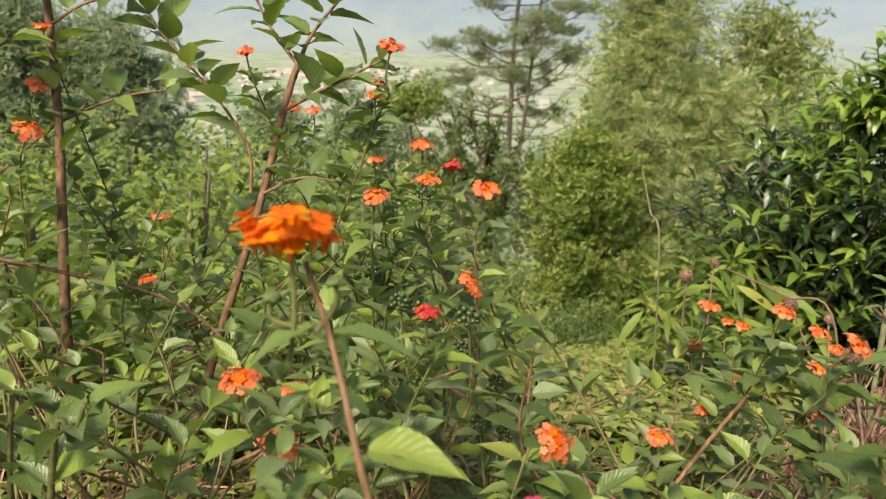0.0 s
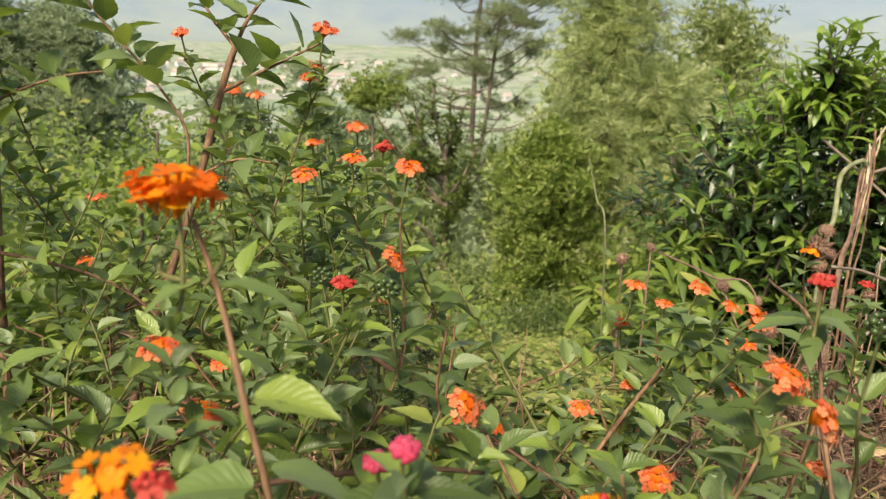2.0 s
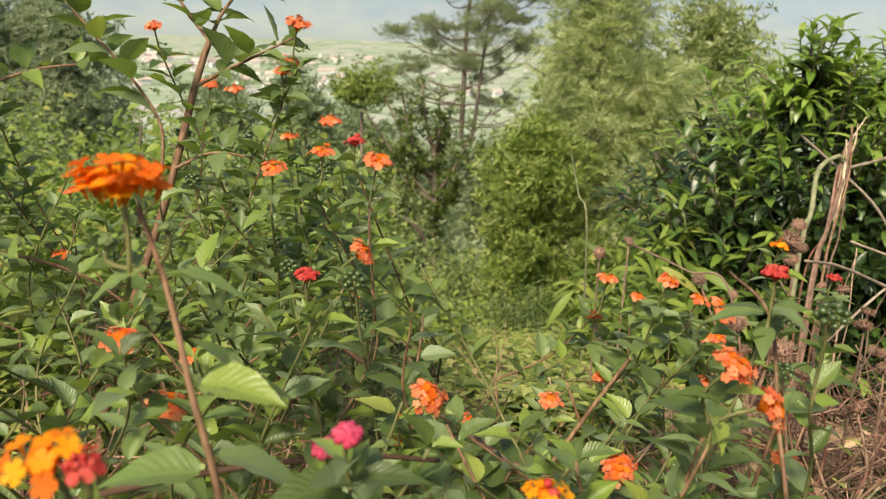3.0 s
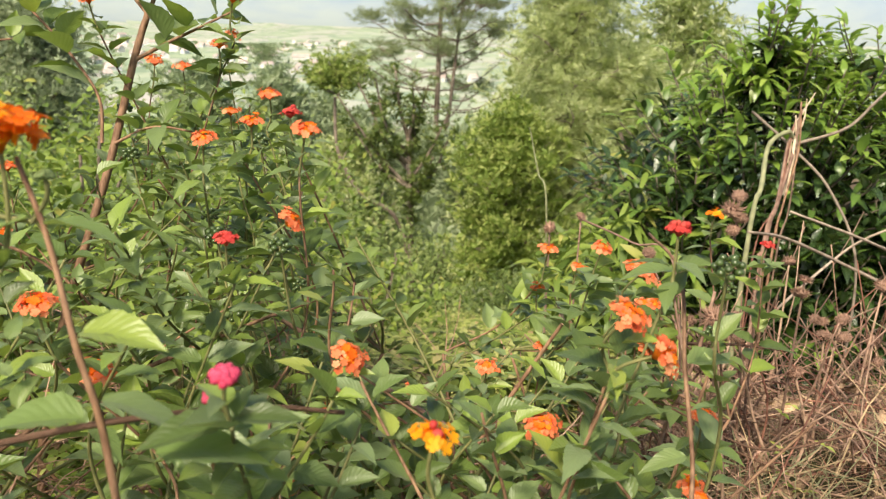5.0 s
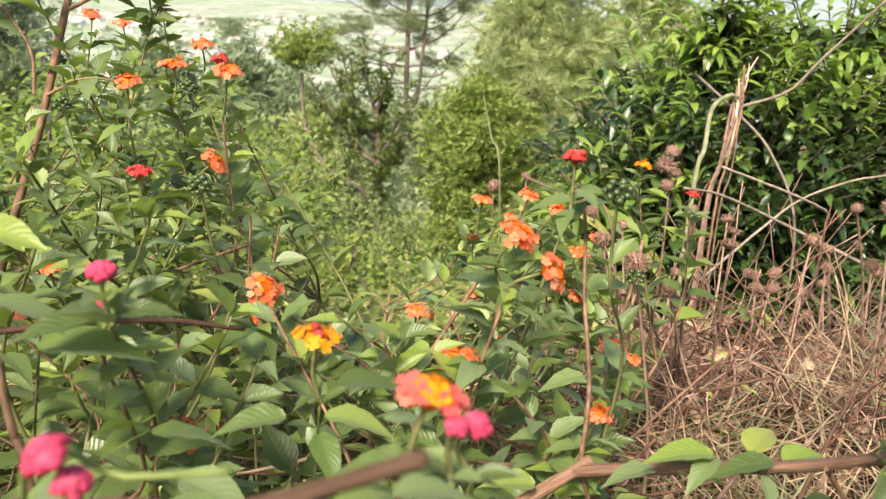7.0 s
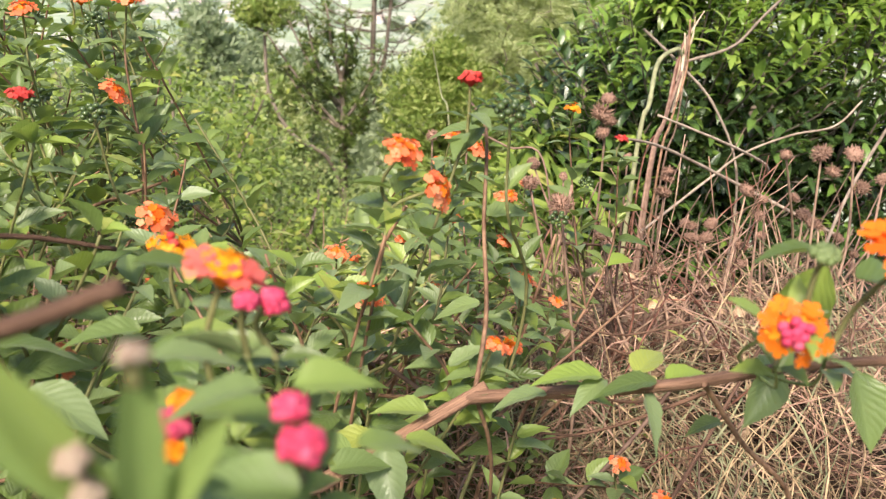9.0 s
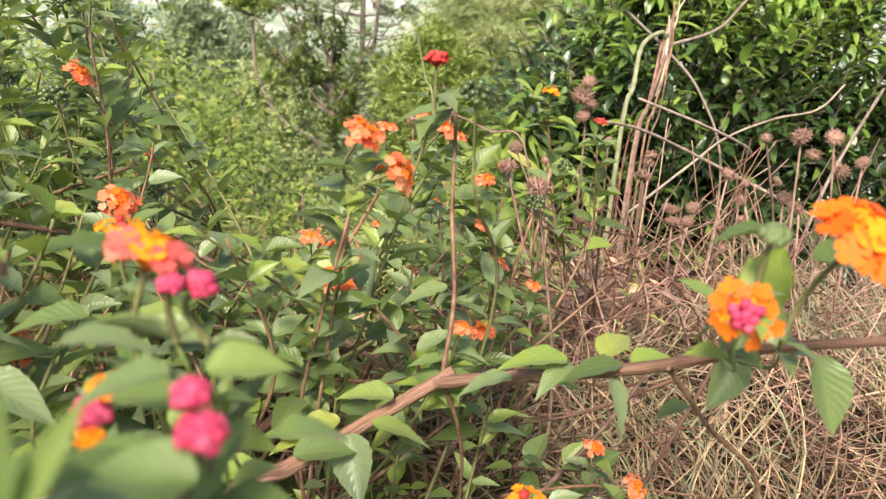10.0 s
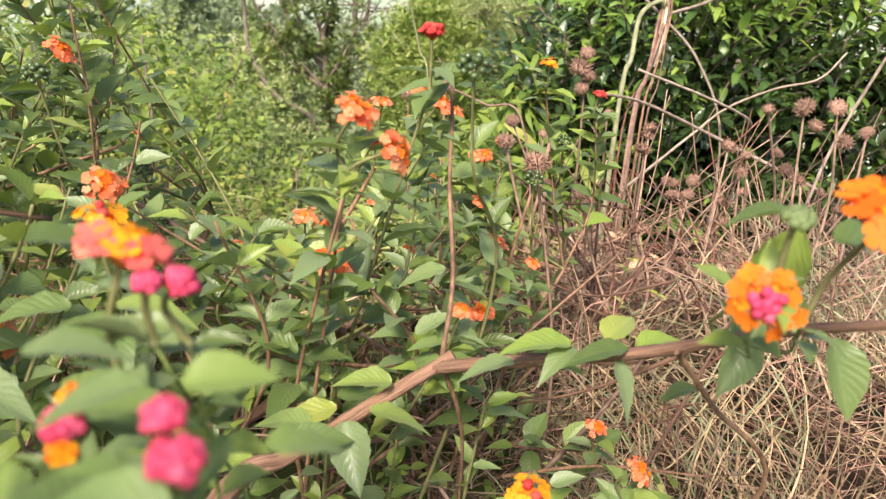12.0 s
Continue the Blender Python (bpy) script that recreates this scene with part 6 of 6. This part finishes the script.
        part(name, tubes(name, [(smooth_line(bent, 7), r0, r1)], mat, 7, 0.14), ob)


broken_stalk()


def dead_cane(pts, r0, r1, label, mat=DEADSTEM):
    ob = part("dead_cane", tubes("dead_cane", [(smooth_line(pts, 7), r0, r1)], mat, 6, 0.06), None)
    tagged(ob, label, "dead stem", "dead canes")


dead_cane([(0.3617, 0.9188, 1.2171), (0.4253, 0.8871, 1.1934), (0.4709, 0.8453, 1.1671), (0.50, 0.80, 0.86)], 0.0016, 0.0014, "thin pale dead cane leaning in the straw")
dead_cane([(0.4467, 1.7058, 1.2212), (0.4644, 1.6610, 1.1233), (0.4818, 1.6166, 1.0266), (0.52, 1.66, 0.38)], 0.0016, 0.0024, "thin upright pale grass stalk on the slope", GREENSTALK)
dead_cane([(0.36, 0.30, 1.02), (0.44, 0.36, 1.05), (0.55, 0.46, 1.10), (0.70, 0.60, 1.14)], 0.0020, 0.0013, "brown dead cane across the straw", BRANCH)
dead_cane([(0.14, 0.36, 1.00), (0.26, 0.40, 1.06), (0.36, 0.44, 1.12), (0.44, 0.47, 1.17)], 0.0018, 0.0011, "brown dead cane across the straw", STEM)
dead_cane([(0.42, 0.75, 0.86), (0.43, 0.72, 1.02), (0.445, 0.70, 1.12), (0.45, 0.69, 1.20)], 0.0026, 0.0018, "thin upright dead stem in the straw")
dead_cane([(0.30, 0.52, 0.78), (0.33, 0.52, 0.95), (0.36, 0.53, 1.10), (0.385, 0.54, 1.20)], 0.0022, 0.0014, "thin upright reddish stem in the straw", STEM)


def in_heap(x, y):
    if math.hypot((x - 0.75) / 1.0, (y - 0.8) / 0.75) > 0.8 + 0.4 * noise.noise((x * 2.5, y * 2.5, 5.0)):
        return False
    return x > 0.27 + 0.1 * noise.noise((x * 3, y * 3, 1.0)) + 0.12 * (y > 0.8)


def straw():
    ob = thing("straw_heap", (0.8, 0.75, height(0.8, 0.75)), "tangled heap of dry tan straw and dead stems", "dry grass")
    # fine straw lies in wisps that share a direction, with gaps between them
    for bend, name, count, mat in ((0.05, "straight_straw", 1350, STRAW), (0.14, "bent_straw", 1200, STRAW), (-0.10, "curled_straw", 1050, GOLDSTRAW)):
        poses = []
        while len(poses) < count:
            x, y = rng.uniform(0.2, 1.8), rng.uniform(0.12, 1.5)
            if not in_heap(x, y) or noise.noise((x * 9, y * 9, 12.0)) < -0.05:
                continue
            hump = 0.05 * math.exp(-((x - 0.62) ** 2 / 0.05 + (y - 0.74) ** 2 / 0.06)) + 0.14
            z = height(x, y) + rng.random() ** 1.3 * hump
            a = 3.5 * noise.noise((x * 3, y * 3, 20.0)) + rng.gauss(0, 0.9)
            for k in range(rng.randint(1, 3)):
                way = (math.cos(a + rng.gauss(0, 0.25)), math.sin(a + rng.gauss(0, 0.25)), rng.gauss(0.10, 0.30))
                poses.append(leaf_pose((x + rng.gauss(0, 0.01), y + rng.gauss(0, 0.01), z), way, (rng.gauss(0, 0.5), rng.gauss(0, 0.5), 1), rng.uniform(0.08, 0.26)))
        part(name, scatter(name, strip_shape(5, 0.0048, bend), poses, mat), ob, None, "", "stuff")
    # coarse hollow stems, bent and broken, over and through the straw
    for name, mat, count, thick in (("pale_stubble", PALESTEM, 330, 0.0016), ("rusty_stubble", RUSTSTEM, 480, 0.0014), ("grey_stubble", DEADSTEM, 260, 0.0015)):
        lines = []
        while len(lines) < count:
            x, y = rng.uniform(0.3, 1.5), rng.uniform(0.30, 1.25)
            if not in_heap(x, y):
                continue
            tall = 0.08 + 0.10 * math.exp(-((x - 0.70) ** 2 / 0.10 + (y - 0.80) ** 2 / 0.06))
            p = Vector((x, y, height(x, y) + rng.random() ** 1.5 * tall * 0.8))
            a, L = rng.uniform(0, 6.28), rng.uniform(0.07, 0.24)
            up = rng.gauss(0.25, 0.45)
            d = Vector((math.cos(a), math.sin(a), up)).normalized() * L
            if p.z + d.z > height(x, y) + tall * 1.25:
                d.z *= 0.3
            kink = p + d * rng.uniform(0.35, 0.65) + Vector((rng.gauss(0, 0.03), rng.gauss(0, 0.03), rng.gauss(0.01, 0.02)))
            r = thick * rng.uniform(0.5, 1.2)
            lines.append((smooth_line([p, kink, p + d], rng.choice((2, 4, 5))), r, r * 0.6))
        part(name, tubes(name, lines, mat, 5, 0.08), ob, None, "", "stuff")
    for name, count, mat, lo in (("fading_grass", 900, GREENSTALK, -0.05), ("golden_grass", 1500, GOLDSTRAW, -0.2)):
        poses = []
        while len(poses) < count:
            x, y = rng.uniform(0.3, 1.3), rng.uniform(0.15, 0.72)
            if noise.noise((x * 5, y * 5, 9.0)) < lo or not in_heap(x, y):
                continue
            a = 0.5 + 2.0 * noise.noise((x * 3, y * 3, 31.0)) + rng.gauss(0, 0.7)
            poses.append(leaf_pose((x, y, height(x, y) + rng.uniform(0.02, 0.13)), (math.cos(a), math.sin(a), rng.gauss(0.20, 0.35)), (rng.gauss(0, 0.5), rng.gauss(0, 0.5), 1), rng.uniform(0.08, 0.24)))
        part(name, scatter(name, strip_shape(5, 0.0055, 0.09), poses, mat), ob, None, "olive and golden grass blades", "stuff")
    lines = []
    for i in range(84):
        x, y = rng.uniform(0.46, 1.05), rng.uniform(0.66, 1.10)
        p = Vector((x, y, height(x, y) - 0.01))
        tip = Vector((x + rng.gauss(0, 0.15), y + rng.gauss(0, 0.10), rng.uniform(0.98, 1.18)))
        lines.append((smooth_line([p, p.lerp(tip, 0.55) + Vector((rng.gauss(0, 0.05), rng.gauss(0, 0.04), 0)), tip], 5), rng.uniform(0.0010, 0.0024), 0.0008))
    for i, line in enumerate(lines):
        part("dead_stem", tubes("dead_stem", [line], (DEADSTEM, RUSTSTEM, PALESTEM, STRAW)[i % 4], 5), ob)
    # crumpled dead leaves caught in the straw
    crumple = [raw_mesh("dead_leaf", V, F, DRYLEAF, U) for V, F, U in (leaf_shape(9, 2, 0.55, 0.65, 0.9, 0.9, 0.9, 0.05, 0.08, 0.08, 0.9), leaf_shape(9, 2, 0.45, 0.65, 0.9, -0.5, 1.2, 0.06, 0.08, 0.08, -1.1), leaf_shape(9, 2, 0.60, 0.65, 0.9, 0.3, -0.8, 0.07, 0.08, 0.08, 0.4))]
    made = 0
    while made < 70:
        x, y = rng.gauss(0.60, 0.12), rng.gauss(0.80, 0.12)
        if not in_heap(x, y) or y < 0.55:
            continue
        m = leaf_pose((x, y, height(x, y) + rng.uniform(0.03, 0.14)), (rng.gauss(0, 1), rng.gauss(0, 1), rng.gauss(0, 0.5)), (rng.gauss(0, 0.6), rng.gauss(-0.3, 0.6), 1), rng.uniform(0.020, 0.036))
        part("dead_leaf", crumple[made % 3], ob, m)
        made += 1


straw()


def weed(x, y, size, n):
    """A low leafy weed that comes up through the straw."""
    z = height(x, y)
    ob = thing("weed", (x, y, z), "small green leafy weed growing through the straw", "weed", "weeds in the straw")
    for i in range(n):
        a = i * TURN + rng.uniform(-0.3, 0.3)
        h = z + 0.03 + 0.10 * rng.random()
        p = Vector((x + rng.gauss(0, 0.02), y + rng.gauss(0, 0.02), h))
        part("leaf", LEAF_MESHES[i % len(LEAF_MESHES)], ob, leaf_pose(p, (math.cos(a), math.sin(a), rng.uniform(-0.1, 0.5)), (0, 0, 1), size * rng.uniform(0.5, 0.9)))
    part("stem", tubes("stem", [(smooth_line([Vector((x, y, z - 0.01)), Vector((x + 0.006, y, z + 0.06)), Vector((x, y + 0.004, z + 0.12))], 3), 0.0016, 0.0010)], TWIG, 5), ob)


for x, y, size, n in ((0.36, 0.34, 0.030, 12), (0.44, 0.30, 0.032, 12), (0.30, 0.52, 0.028, 12), (0.36, 0.62, 0.026, 11), (0.60, 0.42, 0.024, 7), (0.33, 0.74, 0.028, 11), (0.66, 0.34, 0.026, 9), (0.25, 0.60, 0.028, 12), (0.42, 0.38, 0.024, 9)):
    weed(x, y, size, n)

# ---- far houses in the valley ----


def house_meshes():
    V = [(-4, -3, 0), (4, -3, 0), (4, 3, 0), (-4, 3, 0), (-4, -3, 3), (4, -3, 3), (4, 3, 3), (-4, 3, 3), (-4, 0, 4.8), (4, 0, 4.8)]
    wall = bpy.data.meshes.new("wall")
    wall.from_pydata(V, [], [(0, 1, 5, 4), (1, 2, 6, 5), (2, 3, 7, 6), (3, 0, 4, 7), (4, 7, 8), (5, 9, 6)])
    wall.materials.append(WHITEWALL)
    R = [(-4.5, -3.6, 2.75), (4.5, -3.6, 2.75), (4.5, 0, 5.0), (-4.5, 0, 5.0), (4.5, 3.6, 2.75), (-4.5, 3.6, 2.75), (-4.5, -3.6, 2.95), (4.5, -3.6, 2.95), (4.5, 0, 5.25), (-4.5, 0, 5.25), (4.5, 3.6, 2.95), (-4.5, 3.6, 2.95)]
    roof = bpy.data.meshes.new("roof")
    roof.from_pydata(R, [], [(0, 3, 2, 1), (3, 5, 4, 2), (6, 7, 8, 9), (9, 8, 10, 11), (0, 1, 7, 6), (5, 11, 10, 4), (1, 2, 8, 7), (2, 4, 10, 8), (0, 6, 9, 3), (3, 9, 11, 5)])
    roof.materials.append(ROOFTILE)
    return wall, roof


WALL, ROOF = house_meshes()
for i in range(100):
    y = rng.uniform(950, 2000)
    x = -0.16 * y + rng.gauss(0, 0.10) * y
    m = pose(x, y, height(x, y) - 0.3, 0, 0, rng.uniform(0, 180)) @ Matrix.Diagonal((rng.uniform(1.3, 3.2), rng.uniform(1.2, 2.2), rng.uniform(1.4, 2.4), 1))
    h = tagged(attach(new("house"), None, m), "small pale village house with a clay roof", "house", "village houses in the valley")
    part("wall", WALL, h, m)
    part("roof", ROOF, h, m)


def valley_trees():
    poses = []
    for i in range(1500):
        y = rng.uniform(250, 2000)
        x = rng.uniform(-0.8, 0.8) * y
        if noise.noise((x * 0.004, y * 0.004, 8.0)) < 0.0:
            continue
        for k in range(5):
            poses.append(leaf_pose((x + rng.gauss(0, 3), y + rng.gauss(0, 3), height(x, y) + rng.uniform(1, 4)), (rng.gauss(0, 1), rng.gauss(0, 1), 0.2), (0, 0, 1), rng.uniform(4, 9)))
    for i in range(420):
        poses.append(leaf_pose((-178 + rng.gauss(0, 13), 1290 + rng.gauss(0, 13), height(-178, 1290) + 32 * rng.random() ** 0.7), (rng.gauss(0, 1), rng.gauss(0, 1), 0.2), (0, 0, 1), rng.uniform(3, 7)))
    ob = part("valley_trees", scatter("valley_trees", CLUMP, poses, MIST_PAINTED), None)
    tagged(ob, "distant trees among the valley fields, haze painted in their leaves", "trees", "", "stuff")


valley_trees()


def far_woods():
    poses = []
    while len(poses) < 26000:
        y = 16 + 244 * rng.random() ** 1.5
        x = rng.uniform(-0.75, 0.35) * y
        n = noise.noise((x * 0.05, y * 0.05, 6.0))
        if n < -0.2:
            continue
        h = (1.9 + 3.5 * n) * (0.6 + rng.random())
        for k in range(6):
            poses.append(leaf_pose((x + rng.gauss(0, 0.9), y + rng.gauss(0, 0.9), height(x, y) + h * rng.random()), (rng.gauss(0, 1), rng.gauss(0, 1), 0.3), (0, 0, 1), rng.uniform(0.5, 1.1)))
    ob = part("far_woods", scatter("far_woods", CLUMP, poses, MIST_PAINTED), None)
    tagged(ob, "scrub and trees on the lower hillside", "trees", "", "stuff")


far_woods()
